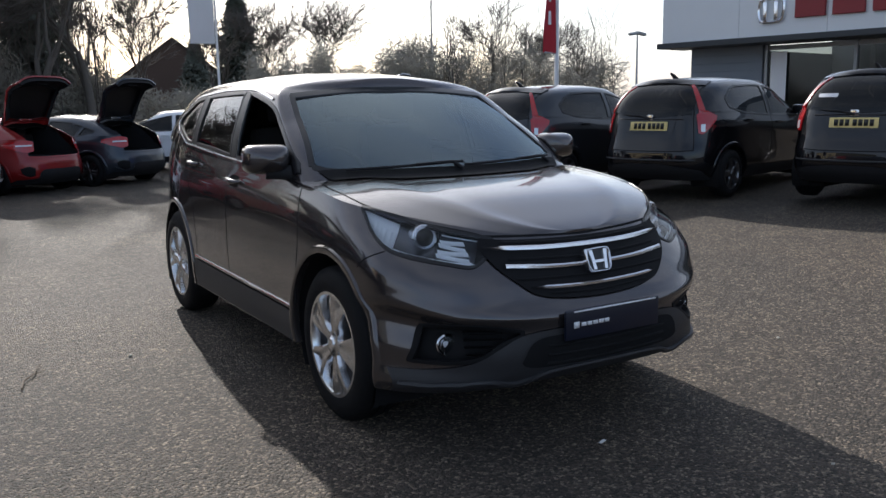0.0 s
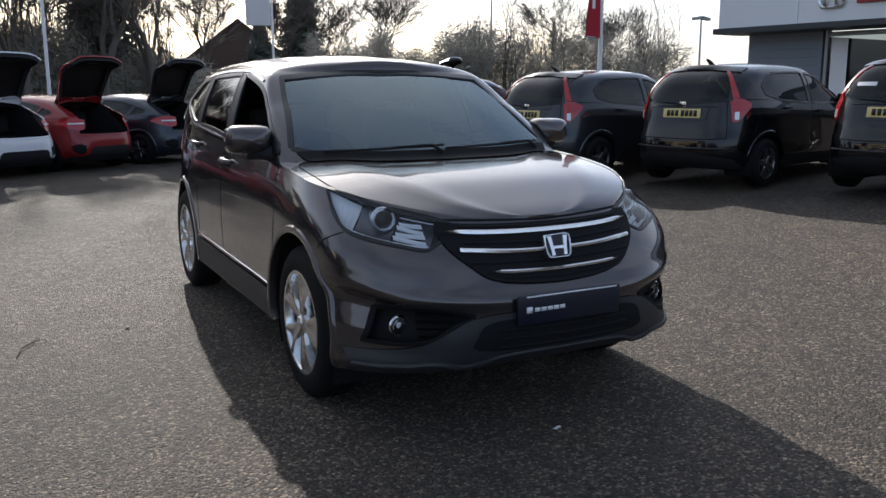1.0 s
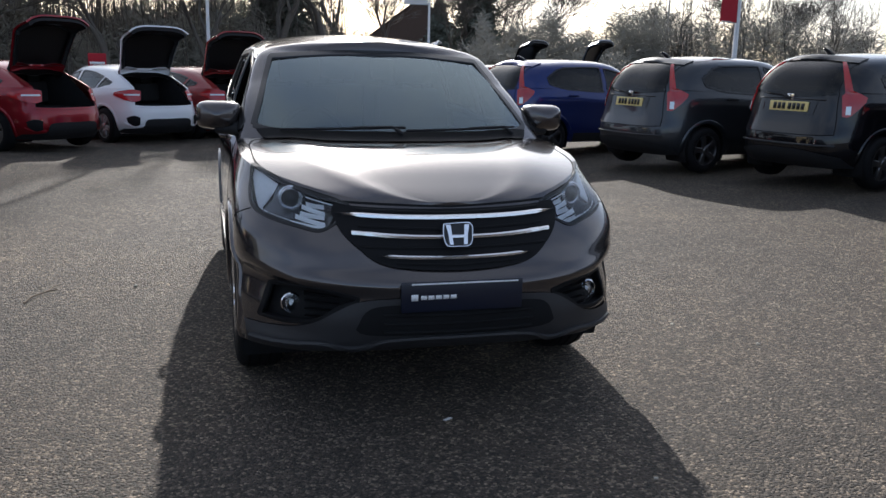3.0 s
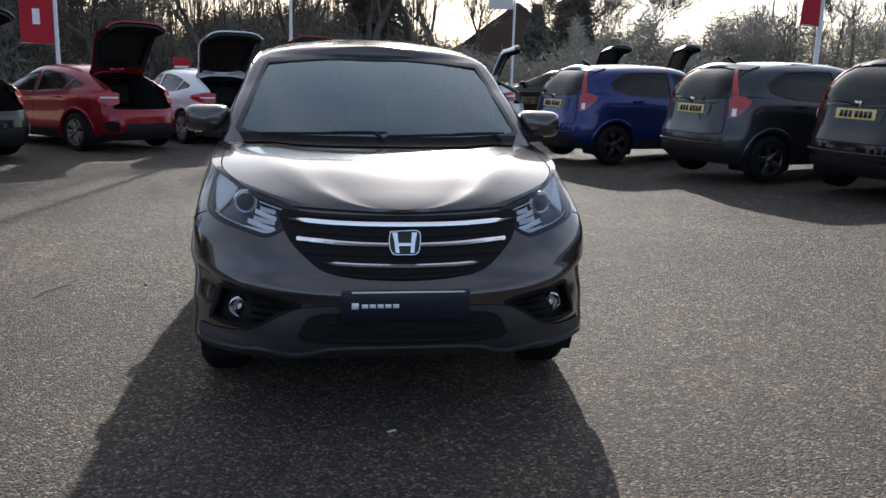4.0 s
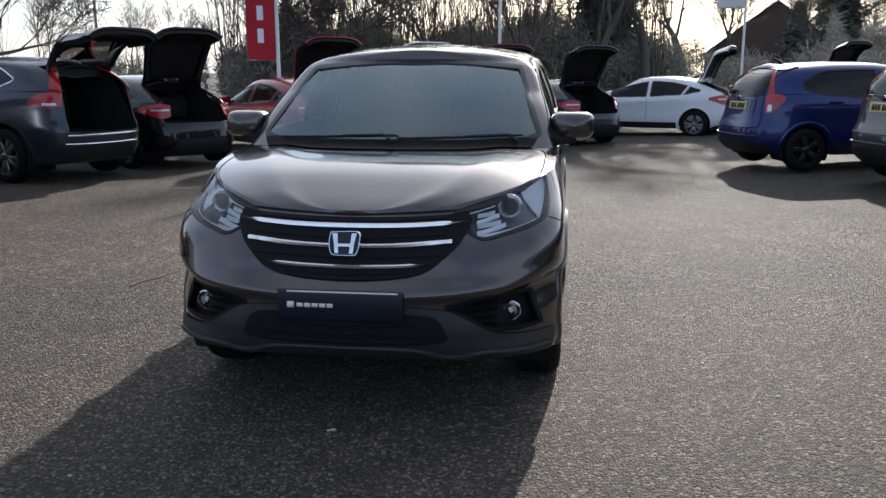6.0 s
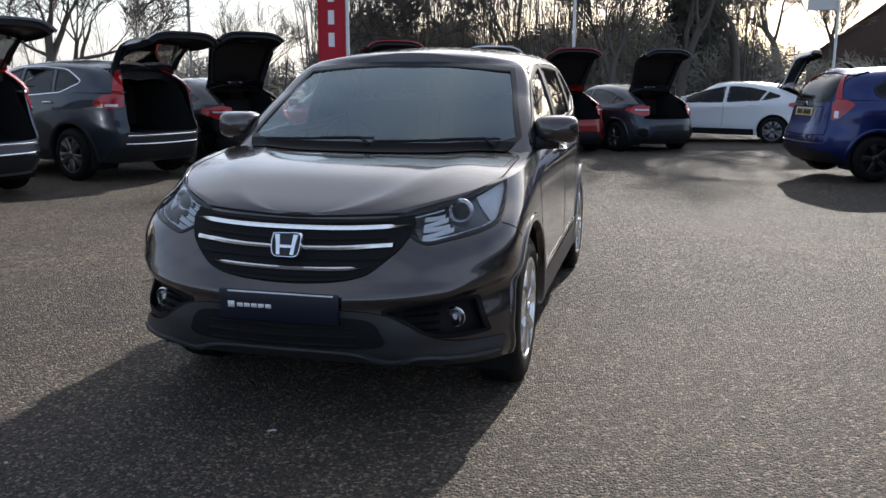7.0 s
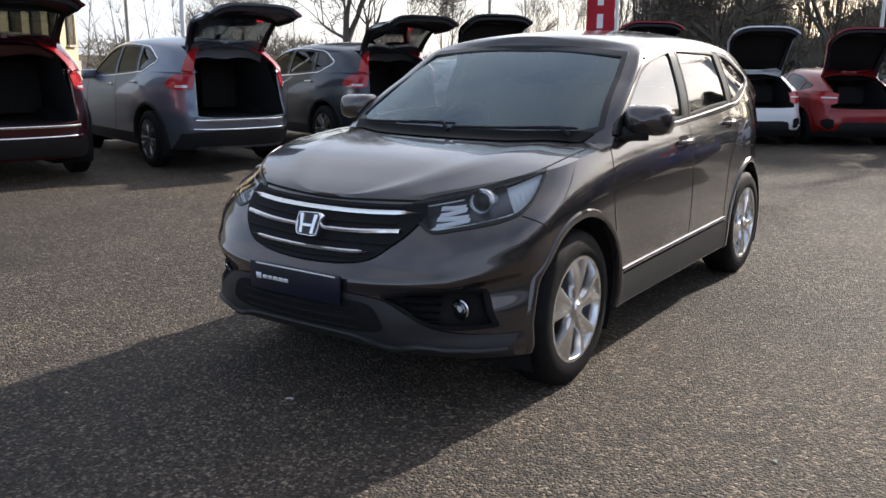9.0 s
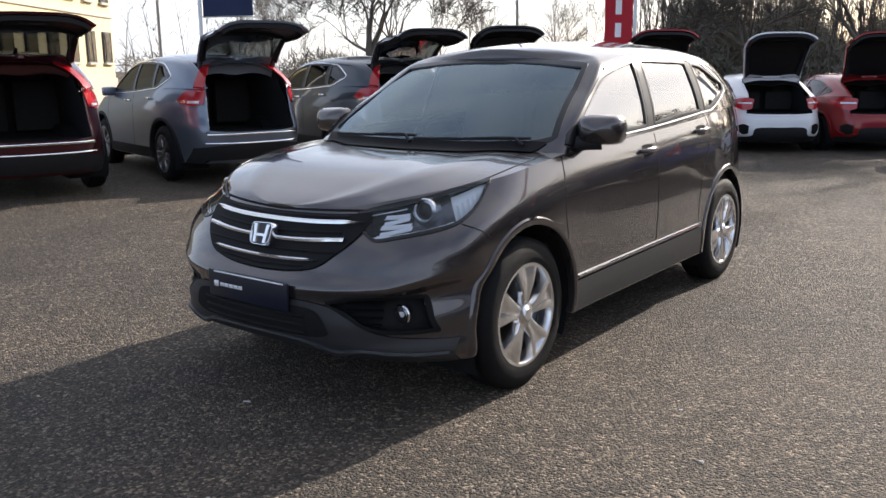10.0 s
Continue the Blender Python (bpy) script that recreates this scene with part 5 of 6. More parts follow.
def pole(x, y, h, r=.045, material=None, name="flag_pole", label="slim white flag pole standing at the yard edge"):
    root = empty(name, pose(x, y, ground_z(x, y)), label, "pole", "poles round the yard")
    bm = bmesh.new()
    lathe(bm, [(0, -.05), (r * 1.3, -.05), (r * 1.3, .12), (r, .14), (r * .75, h), (r * .9, h + .02), (r * .5, h + .07), (0, h + .08)], 12)
    part("mast", bm, material or M_POLE, root)
    return root


def banner(root, z0, z1, w, turn, cloth, bars, side=1):
    """A hanging banner beside a mast, softly rippled, with plain bars for its lettering."""
    m = Matrix.Rotation(radians(turn), 4, "Z")
    def at(u, z, off=0):
        return m @ Vector((side * (.05 + u * w), off + .035 * math.sin(z * 2.3 + u * 3) * (.3 + u), z))
    bm = bmesh.new()
    for off in (-.004, .004):
        grid(bm, [[at(u, z, off) for u in np.linspace(0, 1, 9)] for z in np.linspace(z0, z1, 18)])
    cl = part("banner", bm, cloth, root, "hanging banner cloth")
    for z, h in bars:
        bm = bmesh.new()
        for off in (-.012, .012):
            grid(bm, [[at(u, zz, off) for u in np.linspace(.40, .62, 5)] for zz in np.linspace(z, z + h, 4)])
        part("letter_bar", bm, M_WHITE, cl)
    for z in (z0, z1):
        bm = bmesh.new()
        tube(bm, [m @ Vector((0, 0, z)), m @ Vector((side * (w + .06), 0, z))], .014, 6)
        part("arm", bm, M_STEEL, root)


def lamp_post(x, y, h, heads=2):
    root = empty("street_lamp", pose(x, y, ground_z(x, y)), "tall grey steel street lamp beyond the yard", "street lamp", "street lamps")
    bm = bmesh.new()
    lathe(bm, [(0, -.05), (.12, -.05), (.11, 1.2), (.08, 1.25), (.05, h), (0, h + .03)], 12)
    part("mast", bm, M_STEEL, root)
    for s in ((-1, 1) if heads == 2 else (1,)):
        bm = bmesh.new()
        box(bm, (s * .45, 0, h + .05), (.75, .30, .18), Matrix.Rotation(radians(-8 * s), 4, "Y"), .05)
        part("lamp_head", bm, M_STEEL, root)
    return root


M_FASCIA = mat("white_fascia_panel", (0.72, 0.74, 0.76), 0.35, 0.1, vary=0.05, scale=2)
M_CLAD = mat("blue_grey_cladding", (0.20, 0.23, 0.27), 0.5, 0.1, vary=0.12, scale=3, bump=0.1, bscale=80)
M_TRIM = mat("dark_grey_trim", (0.035, 0.04, 0.045), 0.5, vary=0.15, scale=4)
M_FRAME = mat("grey_aluminium_frame", (0.30, 0.31, 0.32), 0.4, 0.6, vary=0.1, scale=8)
M_SHOPGLASS = glass("showroom_glass", (0.55, 0.58, 0.57), 1.5)
M_REDSIGN = mat("red_sign_letter", (0.24, 0.012, 0.018), 0.35, vary=0.1, scale=6)
M_TILE = mat("showroom_floor_tile", (0.35, 0.34, 0.32), 0.3, vary=0.08, scale=3)
M_INNER = mat("showroom_inner_wall", (0.42, 0.42, 0.42), 0.7, vary=0.08, scale=2)
M_CREAM = mat("cream_rendered_wall", (0.66, 0.55, 0.34), 0.8, vary=0.10, scale=0.7, bump=0.2, bscale=40)
M_ROOF = mat("dark_roof_tiles", (0.045, 0.038, 0.034), 0.85, vary=0.3, scale=1.5, bump=0.5, bscale=9)
M_BRICK = mat("brown_brick", (0.10, 0.066, 0.05), 0.85, vary=0.3, scale=4, bump=0.3, bscale=14)
M_STONE = mat("pale_stone_sill", (0.45, 0.42, 0.36), 0.8, vary=0.1, scale=5)


def showroom():
    root = empty("showroom", pose(16.1, 13.15, ground_z(16, 12), 0, 0, -81.8), "car showroom with white fascia, red lettering and glazed front", "building")

    def slab(name, x0, x1, y0, y1, z0, z1, material, parent=root, bevel=.01, label=""):
        bm = bmesh.new()
        box(bm, ((x0 + x1) / 2, (y0 + y1) / 2, (z0 + z1) / 2), (x1 - x0, y1 - y0, z1 - z0), bevel=bevel)
        return part(name, bm, material, parent, label, smooth=False)
    fas = slab("fascia", .02, 25, .06, .55, 2.62, 3.78, M_TRIM)
    x = 0.0
    while x < 25:
        slab("fascia_panel", x, x + 2.37, 0, .06, 2.6, 3.82, M_FASCIA, fas, .008)
        x += 2.38
    slab("fascia_panel", -.02, .0, .0, 3.2, 2.6, 3.82, M_FASCIA, fas, .004)
    slab("soffit", -.12, 25.2, -.12, 1.2, 2.45, 2.6, M_TRIM)
    slab("upper_storey", 1.2, 24, 3.0, 14, 3.7, 5.2, M_CLAD)
    slab("roof", 0, 25, .55, 15, 3.6, 3.72, M_TRIM)
    wall = slab("wall", .35, 2.55, .95, 1.2, -.4, 2.5, M_CLAD)
    for i in range(13):
        slab("cladding_board", .33, 2.56, .925, .95, -.4 + i * .22, -.4 + i * .22 + .205, M_CLAD, wall, .004)
    slab("side_wall", .33, .55, .95, 14, -.4, 2.5, M_CLAD)
    slab("back_wall", .5, 25, 9, 9.2, -.4, 3.6, M_INNER)
    slab("floor_slab", .5, 25, .95, 9, -.45, -.2, M_TILE)
    for i in range(9):
        x0 = 2.6 + i * 2.4
        win = slab("shop_window", x0, x0 + .09, .96, 1.1, -.3, 2.5, M_FRAME)
        slab("rail", x0 + .09, x0 + 2.4, .98, 1.08, 2.3, 2.42, M_FRAME, win)
        slab("rail", x0 + .09, x0 + 2.4, .98, 1.08, -.3, -.15, M_FRAME, win)
        slab("pane", x0 + .09, x0 + 2.4, 1.02, 1.035, -.15, 2.3, M_SHOPGLASS, win, 0)
    for i in range(3):
        slab("column", 4.2 + i * 5.2, 4.5 + i * 5.2, 3.0, 3.3, -.2, 3.6, M_FASCIA)
    slab("poster", 2.8, 3.25, .94, .955, .6, 2.25, M_WHITE, label="white window poster")
    slab("red_panel", 6.9, 7.5, .94, .955, .2, 2.3, M_REDSIGN, label="red window banner")
    # plain emblem shape and plain blocks in place of the maker's name
    bm = bmesh.new()
    loop = smoothed([(-.34, .30), (0, .33), (.34, .30), (.38, 0), (.30, -.27), (0, -.31), (-.30, -.27), (-.38, 0), (-.34, .30)], 49)
    grid(bm, [[Vector((3.3 + px * k, y, 3.22 + pz * k)) for px, pz in loop] for k, y in ((1, 0), (1, -.07), (.9, -.10), (.8, -.07), (.78, 0))])
    for s in (-1, 1):
        box(bm, (3.3 + s * .15, -.05, 3.22), (.10, .10, .46), bevel=.01)
    part("emblem", bm, M_CHROME, root, "plain chrome emblem shape")
    for i in range(5):
        slab("letter_block", 3.95 + i * .95, 4.72 + i * .95, -.09, 0, 2.99, 3.50, M_REDSIGN, root, .015, "plain red block")


def cream_building():
    root = empty("cream_building", pose(-25.2, 6.9, 0, 0, 0, 128), "two-storey cream rendered building beyond the cars", "building")

    def slab(name, x0, x1, y0, y1, z0, z1, material, parent=root, bevel=.01):
        bm = bmesh.new()
        box(bm, ((x0 + x1) / 2, (y0 + y1) / 2, (z0 + z1) / 2), (x1 - x0, y1 - y0, z1 - z0), bevel=bevel)
        return part(name, bm, material, parent, smooth=False)
    slab("wall", 0, 16, .15, 9, -.3, 8.2, M_CREAM)
    slab("plinth", -.05, 16, .05, .15, -.3, 1.2, M_STONE)
    slab("roof", -.4, 16.4, -.3, 9.4, 8.2, 8.5, M_ROOF)
    slab("string_course", -.03, 16, .08, .15, 3.95, 4.12, M_STONE)
    for i in range(8):
        for z0, z1 in ((1.9, 3.3), (4.6, 6.2)):
            x0 = 1.0 + i * 1.95
            w = slab("window", x0, x0 + .95, .06, .16, z0, z1, M_TRIM)
            slab("pane", x0 + .06, x0 + .89, .045, .06, z0 + .06, z1 - .06, M_PRIVACY, w, 0)
            slab("sill", x0 - .08, x0 + 1.03, -.02, .15, z0 - .10, z0, M_STONE, w)


def house(x, y, turn, w, d, eaves, ridge, label):
    root = empty("house", pose(x, y, 0, 0, 0, turn), label, "house")
    bm = bmesh.new()
    box(bm, (0, d / 2, eaves / 2 - .2), (w, d, eaves + .4))
    v = [bm.verts.new(p) for p in ((-w / 2, .0, eaves), (w / 2, .0, eaves), (0, .0, ridge - .15), (-w / 2, d, eaves), (w / 2, d, eaves), (0, d, ridge - .15))]
    bm.faces.new(v[:3])
    bm.faces.new(v[3:])
    part("wall", bm, M_BRICK, root, smooth=False)
    for s in (-1, 1):
        bm = bmesh.new()
        n = 14
        for i in range(n):
            a, b = i / n, (i + 1) / n
            ex, ez = s * (w / 2 + .4), eaves - .25
            rows = [[Vector((ex * (1 - t), yy, ez + (ridge - ez) * t + o)) for yy in (-.4, d + .4)] for t, o in ((a - .01, .05), (b, .03))]
            grid(bm, rows)
            grid(bm, [rows[0], [p - Vector((0, 0, .06)) for p in rows[0]]])
            grid(bm, [[rows[0][0], rows[1][0]], [rows[0][0] - Vector((0, 0, .2)), rows[1][0] - Vector((0, 0, .2))]])
        part("roof", bm, M_ROOF, root, smooth=False)
    for xx in (-w / 4, w / 4):
        bm = bmesh.new()
        box(bm, (xx, -.02, eaves * .55), (1.3, .08, 1.1), bevel=.02)
        win = part("window", bm, M_WHITE, root, smooth=False)
        bm = bmesh.new()
        box(bm, (xx, -.07, eaves * .55), (1.15, .02, .95))
        part("pane", bm, M_PRIVACY, win, smooth=False)
    return root


# ---- ground ----
def ground_z(x, y):
    """The yard rises a little to the east and west and falls gently to the far end."""
    def soft(v):
        return 0.35 * math.log1p(math.exp(min(60, v / 0.35)))
    d = math.hypot(x, y)
    return (0.040 * min(soft(x - 1.4), 12) + 0.016 * min(soft(-x - 2.6), 8) - 0.008 * min(soft(y - 2.2), 14)) * (1 if d < 60 else max(0, 1 - (d - 60) / 60))


def asphalt():
    m = bpy.data.materials.new("worn_chipped_asphalt")
    m.use_nodes = True
    n, l = m.node_tree.nodes, m.node_tree.links
    b = n["Principled BSDF"]
    tc = n.new("ShaderNodeTexCoord")

    def noise_tex(scale, detail=4, rough=0.6):
        t = n.new("ShaderNodeTexNoise")
        t.inputs["Scale"].default_value, t.inputs["Detail"].default_value, t.inputs["Roughness"].default_value = scale, detail, rough
        l.new(tc.outputs["Object"], t.inputs["Vector"])
        return t

    def ramp(src, *stops):
        r = n.new("ShaderNodeValToRGB")
        while len(r.color_ramp.elements) < len(stops):
            r.color_ramp.elements.new(0.5)
        for e, (p, c) in zip(r.color_ramp.elements, stops):
            e.position, e.color = p, (*c, 1)
        l.new(src, r.inputs[0])
        return r.outputs[0]

    def mixc(kind, a, c, fac=1.0):
        x = n.new("ShaderNodeMix")
        x.data_type, x.blend_type = "RGBA", kind
        x.inputs[0].default_value = fac
        l.new(a, x.inputs[6])
        l.new(c, x.inputs[7])
        return x.outputs[2]
    def stones(scale):
        v = n.new("ShaderNodeTexVoronoi")
        v.inputs["Scale"].default_value = scale
        l.new(tc.outputs["Object"], v.inputs["Vector"])
        c = n.new("ShaderNodeSeparateColor")
        l.new(v.outputs["Color"], c.inputs[0])
        return v, c.outputs[0]
    vor, pick = stones(82)
    fine, pick2 = stones(210)
    chips = ramp(pick, (0.0, (0.036, 0.032, 0.0275)), (0.3, (0.054, 0.047, 0.040)), (0.55, (0.082, 0.071, 0.060)), (0.8, (0.122, 0.105, 0.088)), (1.0, (0.32, 0.275, 0.225)))
    grit = ramp(pick2, (0.0, (0.62, 0.62, 0.63)), (0.6, (0.98, 0.97, 0.96)), (1.0, (1.5, 1.47, 1.4)))
    big = ramp(noise_tex(0.35, 6).outputs[0], (0.32, (0.60, 0.59, 0.59)), (0.5, (0.99, 0.93, 0.87)), (0.66, (1.36, 1.24, 1.10)))
    mid = ramp(noise_tex(3.5, 5, 0.7).outputs[0], (0.3, (0.72, 0.71, 0.70)), (0.75, (1.12, 1.12, 1.1)))
    clump = ramp(noise_tex(20, 3, 0.6).outputs[0], (0.32, (0.78, 0.77, 0.76)), (0.5, (0.98, 0.98, 0.97)), (0.68, (1.22, 1.20, 1.16)))
    col = mixc("MULTIPLY", mixc("MULTIPLY", mixc("MULTIPLY", mixc("MULTIPLY", chips, grit), big), mid), clump)
    l.new(col, b.inputs["Base Color"])
    b.inputs["Roughness"].default_value = 0.78
    b.inputs["Specular IOR Level"].default_value = 0.42
    h = n.new("ShaderNodeMath")
    h.operation = "MULTIPLY_ADD"
    h.inputs[1].default_value = -1.0
    l.new(vor.outputs["Distance"], h.inputs[0])
    grain = n.new("ShaderNodeMath")
    grain.operation, grain.inputs[1].default_value = "MULTIPLY_ADD", -0.35
    l.new(fine.outputs["Distance"], grain.inputs[0])
    l.new(noise_tex(45, 4, 0.6).outputs[0], grain.inputs[2])
    l.new(grain.outputs[0], h.inputs[2])
    bp = n.new("ShaderNodeBump")
    bp.inputs["Strength"].default_value, bp.inputs["Distance"].default_value = 1.0, 0.0185
    l.new(h.outputs[0], bp.inputs["Height"])
    l.new(bp.outputs[0], b.inputs["Normal"])
    return m


M_ASPHALT = asphalt()


def ground():
    def steps(a, b):
        far = [3000, 1200, 500, 250, 140, 90, 60, 45, 36]
        return [-v for v in far if -v < a] + list(np.arange(a, b + 0.01, 1.0)) + [v for v in far[::-1] if v > b]
    bm = bmesh.new()
    grid(bm, [[Vector((x, y, ground_z(x, y))) for x in steps(-30, 30)] for y in steps(-20, 30)])
    tagged(mesh_ob("ground", bm, M_ASPHALT), "worn grey chipped asphalt of a dealer's yard", "asphalt", kind="structure")


ground()
hero()


def behind(px, py, bearing, rear):
    """The middle of a car whose tail stands at the place and which points along the bearing."""
    return px + rear * math.sin(radians(bearing)), py + rear * math.cos(radians(bearing))


ROW = "row of parked hatchbacks with closed tailgates"
for px, py, b, pt, lb in ((5.36, 3.0, 76, M_BLACKPAINT, "black five-door hatchback with shut tailgate"), (6.24, 0.82, 78, M_BLACKPAINT, "black five-door hatchback with pale rear screen sticker"),
                          (4.43, 5.07, 77, M_GREYPAINT, "steel grey hatchback with shut tailgate"), (3.32, 7.64, 75, M_BLUEPAINT, "bright blue hatchback with shut tailgate")):
    parked("small_hatch", *behind(px, py, b, 2.0), b, pt, lb, gate_open=False, group=ROW, alloy=M_DARKALLOY if pt is M_BLUEPAINT else None)
OPEN = "parked cars with raised tailgates"
for px, py, b, pt, lb in ((-6.33, 0.2, -74, M_MAROON, "dark maroon sport utility vehicle with raised tailgate"), (-5.72, 2.72, -74, M_SILVERPAINT, "silver blue sport utility vehicle with raised tailgate"),
                          (-5.22, 5.42, -72, M_DARKPAINT, "dark slate sport utility vehicle with raised tailgate")):
    parked("tall_suv", *behind(px, py, b, 2.2), b, pt, lb, group=OPEN)
for px, py, b, pt, lb in ((-4.64, 7.3, -58, M_BLACKPAINT, "black hatchback with raised tailgate"), (-3.0, 9.55, -48, M_REDPAINT, "deep red hatchback with raised tailgate"),
                          (-1.6, 11.25, -33, M_WHITEPAINT, "white hatchback with raised tailgate"), (-.1, 12.3, -36, M_ORANGERED, "bright red hatchback with raised tailgate"),
                          (1.7, 13.2, -38, M_DARKPAINT, "dark slate hatchback with raised tailgate"), (5.0, 15.9, -68, M_WHITEPAINT, "white hatchback seen side on with raised tailgate"),
                          (8.3, 17.5, -40, M_BLACKPAINT, "black hatchback with raised tailgate"), (10.6, 18.0, -40, M_SILVERPAINT, "silver hatchback with raised tailgate")):
    parked("low_hatch", *behind(px, py, b, 2.16), b, pt, lb, group=OPEN)


# ---- the surroundings ----
def far(bearing, dist, x0=0.0, y0=-5.2):
    return x0 + dist * math.sin(radians(bearing)), y0 + dist * math.cos(radians(bearing))


showroom()
cream_building()
EYE = (-1.2, -5.1)
house(*far(14.0, 105, *EYE), -14, 15, 18, 3.6, 9.3, "house with a dark tiled gable roof behind the yard")
for b, d, h, seed, lb, depth, sp in ((9.2, 72, 15.5, 3, "large bare spreading tree beyond the yard", 7, .8), (22.2, 75, 10.5, 8, "rounded bare spreading tree beyond the yard", 6, .72),
                                     (16.6, 80, 12, 21, "tall bare tree beside the house", 6, .7), (11.6, 78, 13, 27, "tall bare tree beside the house", 6, .65),
                                     (19.6, 84, 9, 29, "bare tree beyond the yard", 6, .75), (29.4, 88, 8.2, 5, "small rounded bare tree beyond the yard", 6, .75),
                                     (34.4, 85, 11, 12, "rounded bare tree beyond the yard", 6, .75), (37.2, 82, 9, 14, "small bare tree beyond the scrub", 6, .75),
                                     (39.6, 80, 7, 15, "small bare tree beyond the scrub", 6, .75), (32.2, 90, 7.5, 16, "small bare tree beyond the scrub", 5, .75)):
    bare_tree(*far(b, d, *EYE), h * 1.4, seed, lb, depth, sp * .85, h * .036, trunk=.20)
bare_tree(*far(-42.3, 23, 2.9, -4.6), 9.5, 31, "big forked bare tree behind the parked cars", 7, .85, .30, trunk=.20, thin=.009)
bare_tree(*far(-47.5, 34, 2.9, -4.6), 6, 33, "small bare tree behind the parked cars", 6, .7)
for b, d, h, seed in ((-35, 52, 6.5, 41), (-32.5, 55, 6, 42), (-30, 50, 6.5, 43), (-27.5, 48, 7.5, 44)):
    bare_tree(*far(b, d, 2.9, -4.6), h, seed, "thin upright bare tree beyond the yard", 5, .5)
for x, y, h, seed in ((-13, 33, 9.5, 71), (-9, 32, 9, 72), (-4.5, 33, 9.5, 73), (-1, 34, 9.5, 74), (2.2, 35, 14.5, 75), (4.8, 37, 15, 76)):
    bare_tree(x, y, h, seed, "tall bare tree at the edge of the wood", 6, .6, .26, trunk=.27, thin=.022)
conifer(3.0, 41, 10.5, 4.8, 51)
conifer(*far(17.8, 82, *EYE), 11.5, 7.5, 52)
conifer(*far(15.3, 100, *EYE), 8.5, 6, 53)
thicket("woodland", -14, 31, 7.2, 38.5, 9, 4.5, 80000, 61, "dense belt of bare winter woodland", 520, 8.5)
thicket("scrub", *far(27, 54), *far(42, 60), 6, 5.2, 26000, 62, "dark winter scrub beyond the yard", 80, 6)
thicket("scrub", *far(17, 52), *far(29, 54), 5, 4.6, 24000, 65, "dark clipped hedge bank beyond the yard", 0, 5)
thicket("scrub", *far(8, 46), *far(27, 50), 5, 2.6, 9000, 63, "dark winter scrub along the yard edge", 0, 5)
thicket("scrub", -40, 22, -15, 32, 5, 2.3, 12000, 64, "grey winter hedge behind the parked cars", 30, 5)
p = pole(-5.33, 13.1, 5.3)
banner(p, 1.78, 5.05, .60, 20, M_REDCLOTH, [(2.15 + i * .48, .30) for i in range(5)], -1)
p = pole(7.91, 7.86, 5.0)
banner(p, 2.1, 4.8, .42, 25, M_REDCLOTH, [(2.6 + i * .40, .24) for i in range(5)], -1)
p = pole(6.6, 24, 7.5)
banner(p, 3.4, 7.2, .85, 0, M_WHITECLOTH, [], -1)
p = pole(-9.6, 5.0, 5.0)
banner(p, 2.3, 4.8, .85, 35, M_BLUECLOTH, [], 1)
pole(-.8, 17.6, 7.5)
for b, d, h in ((31.1, 62, 8.6), (44.3, 55, 5.0)):
    lamp_post(*far(b, d, -2.44, -4.82), h, 2)
pole(*far(-55, 36, 2.9, -4.6), 9, .07, M_STEEL, "street_lamp", "thin grey steel lamp column beyond the cars")
pole(*far(-32.4, 40, 2.9, -4.6), 9, .07, M_STEEL, "street_lamp", "thin grey steel lamp column beyond the cars")


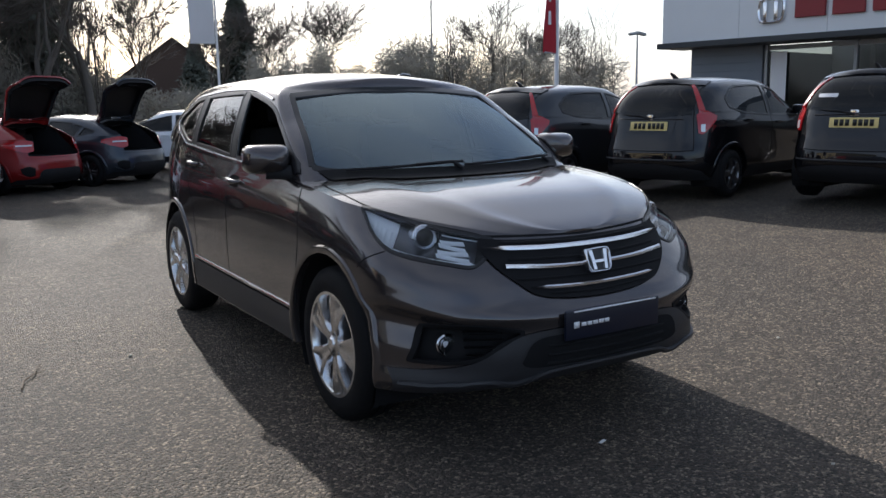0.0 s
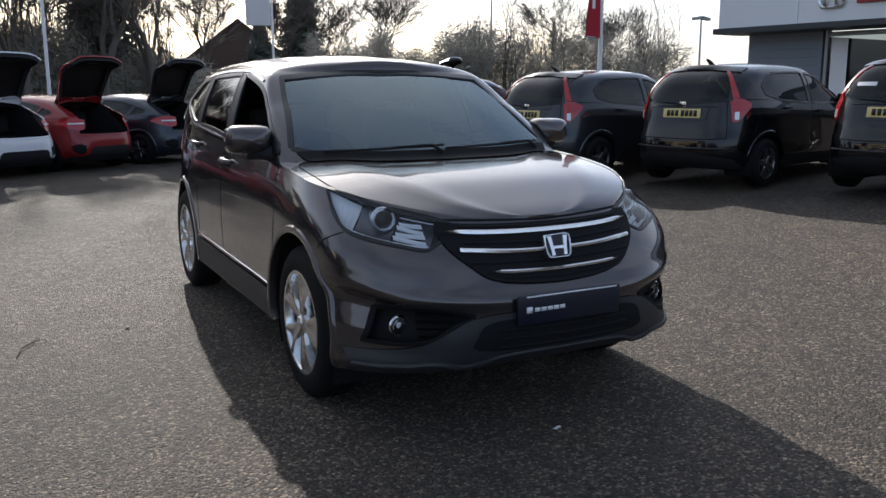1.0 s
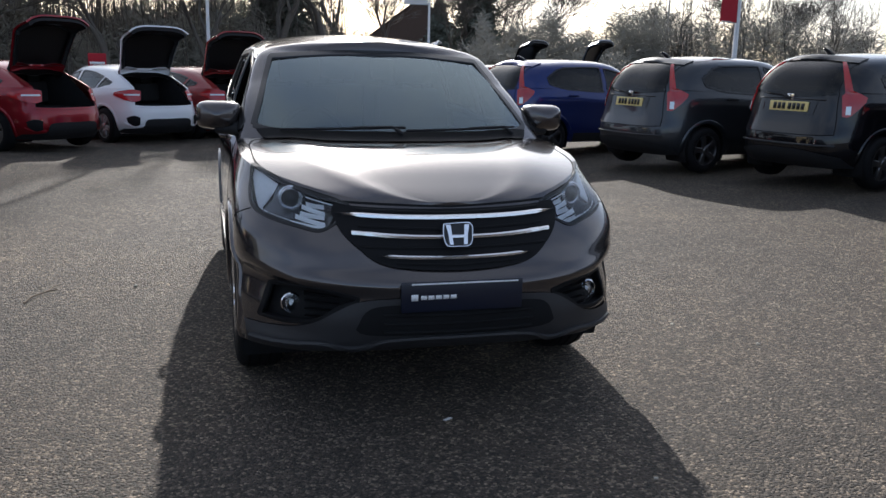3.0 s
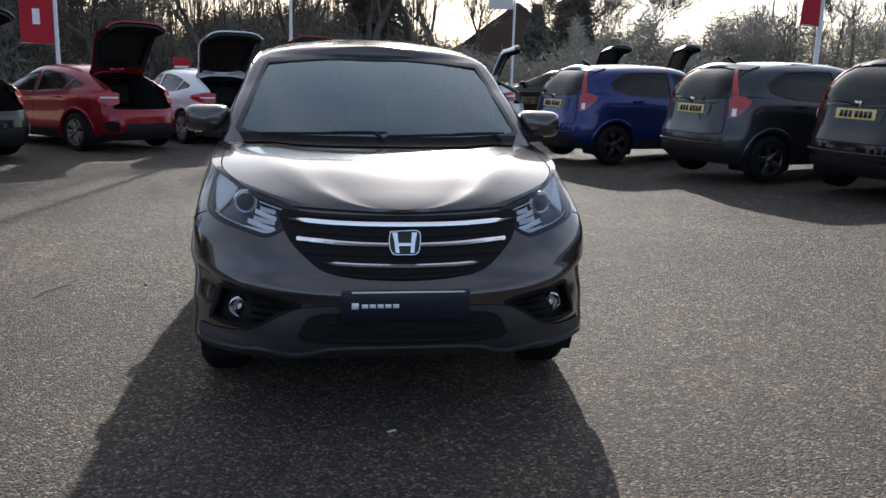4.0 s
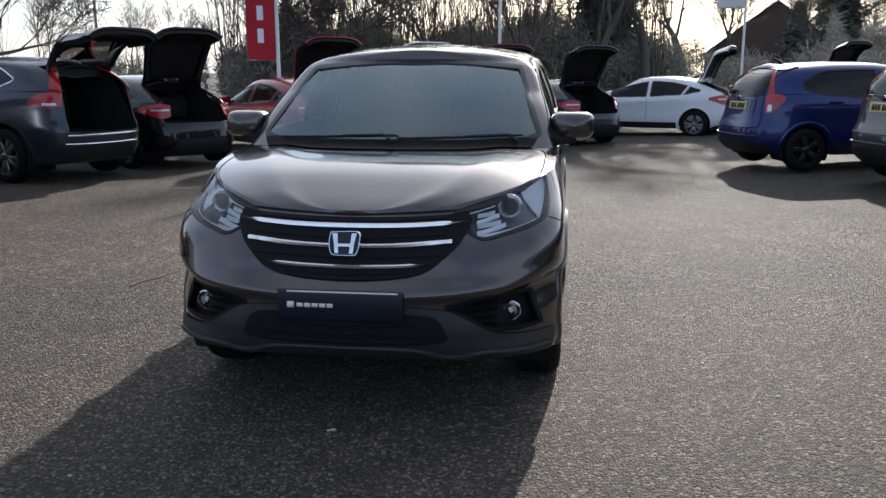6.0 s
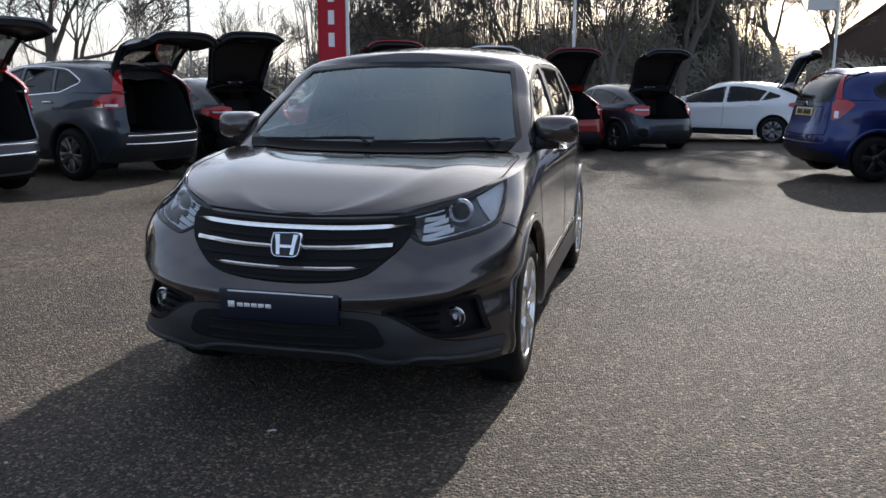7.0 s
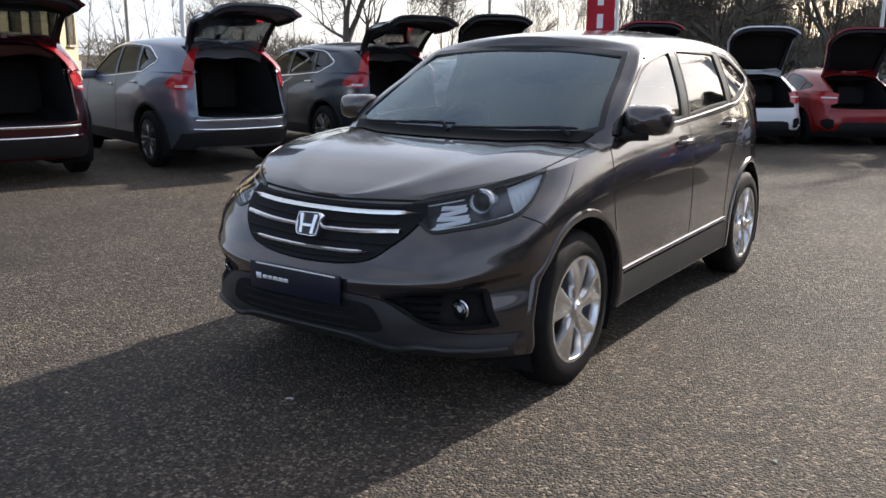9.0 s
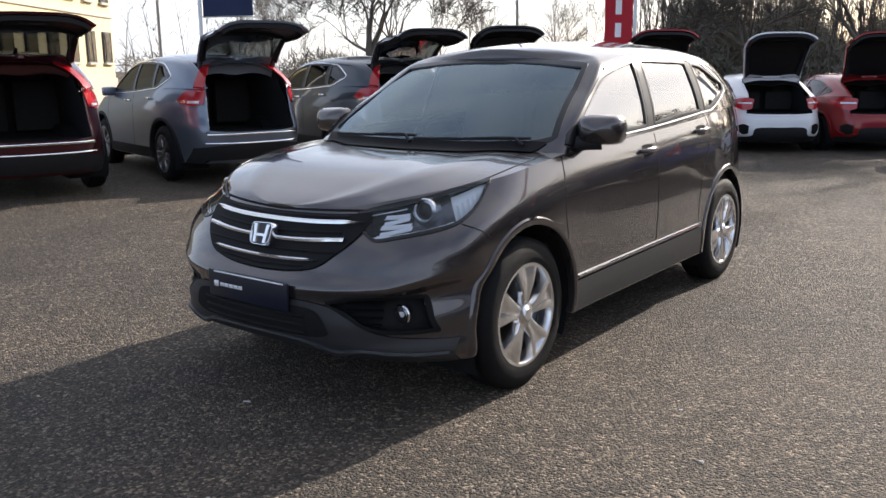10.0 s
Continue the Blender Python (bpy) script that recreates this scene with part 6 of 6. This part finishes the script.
# ---- small things on the tarmac ----
M_PAPER = mat("white_paper_scrap", (0.75, 0.75, 0.74), 0.7, vary=0.08, scale=60)
M_STICK = mat("dry_brown_stick", (0.16, 0.12, 0.085), 0.9, vary=0.35, scale=40, bump=0.4, bscale=300)
bm = bmesh.new()
for s in (0, .0015):
    grid(bm, [[Vector((x, y, s + .006 + .004 * math.sin(60 * x + 40 * y))) for x in np.linspace(-.032, .032, 6)] for y in (-.012, 0, .012)])
tagged(mesh_ob("paper_scrap", bm, M_PAPER), "small white crumpled scrap of paper on the asphalt", "litter").matrix_world = pose(-.05, -2.22, ground_z(-.05, -2.22), 0, 0, 12) @ Matrix.Scale(.6, 4)
bm = bmesh.new()
tube(bm, [(-.15, -.01, .008), (-.06, .012, .010), (.03, .0, .009), (.12, .018, .012), (.16, .012, .010)], [.0036, .003, .0028, .0022, .0015], 7)
tube(bm, [(.03, .0, .009), (.06, -.03, .012)], [.003, .0015], 5)
tagged(mesh_ob("stick", bm, M_STICK), "thin dry broken stick lying on the asphalt", "stick").matrix_world = pose(-2.0, .16, ground_z(-2.0, .16), 0, 0, 67) @ Matrix.Scale(1.45, 4)
rng = random.Random(77)
for x, y, r in ((-1.46, .28, .014), (1.86, -1.65, .012), (-.9, -2.75, .008), (.55, -2.9, .009), (-1.25, -3.0, .008), (1.6, -1.2, .010), (-2.7, -.9, .012), (.2, -3.2, .007)):
    bm = bmesh.new()
    bmesh.ops.create_icosphere(bm, subdivisions=1, radius=r)
    for v in bm.verts:
        v.co *= rng.uniform(.75, 1.2)
        v.co.z *= .7
    tagged(mesh_ob("stone_chip", bm, M_STONE), "small pale loose stone chip on the asphalt", "stone", "loose stone chips").matrix_world = pose(x, y, ground_z(x, y) + r * .45)
root = empty("sign_board", pose(-3.12, 14.4, ground_z(-3.1, 14.4), 0, 0, 8), "small red and white sign board on a post", "sign")
bm = bmesh.new()
tube(bm, [(0, 0, -.05), (0, 0, 1.62)], .025, 8)
part("post", bm, M_STEEL, root)
bm = bmesh.new()
box(bm, (0, -.035, 1.5), (.36, .02, .27), bevel=.006)
board = part("board", bm, M_REDCLOTH, root)
bm = bmesh.new()
box(bm, (0, -.048, 1.43), (.30, .004, .06))
part("text_bar", bm, M_WHITE, board)
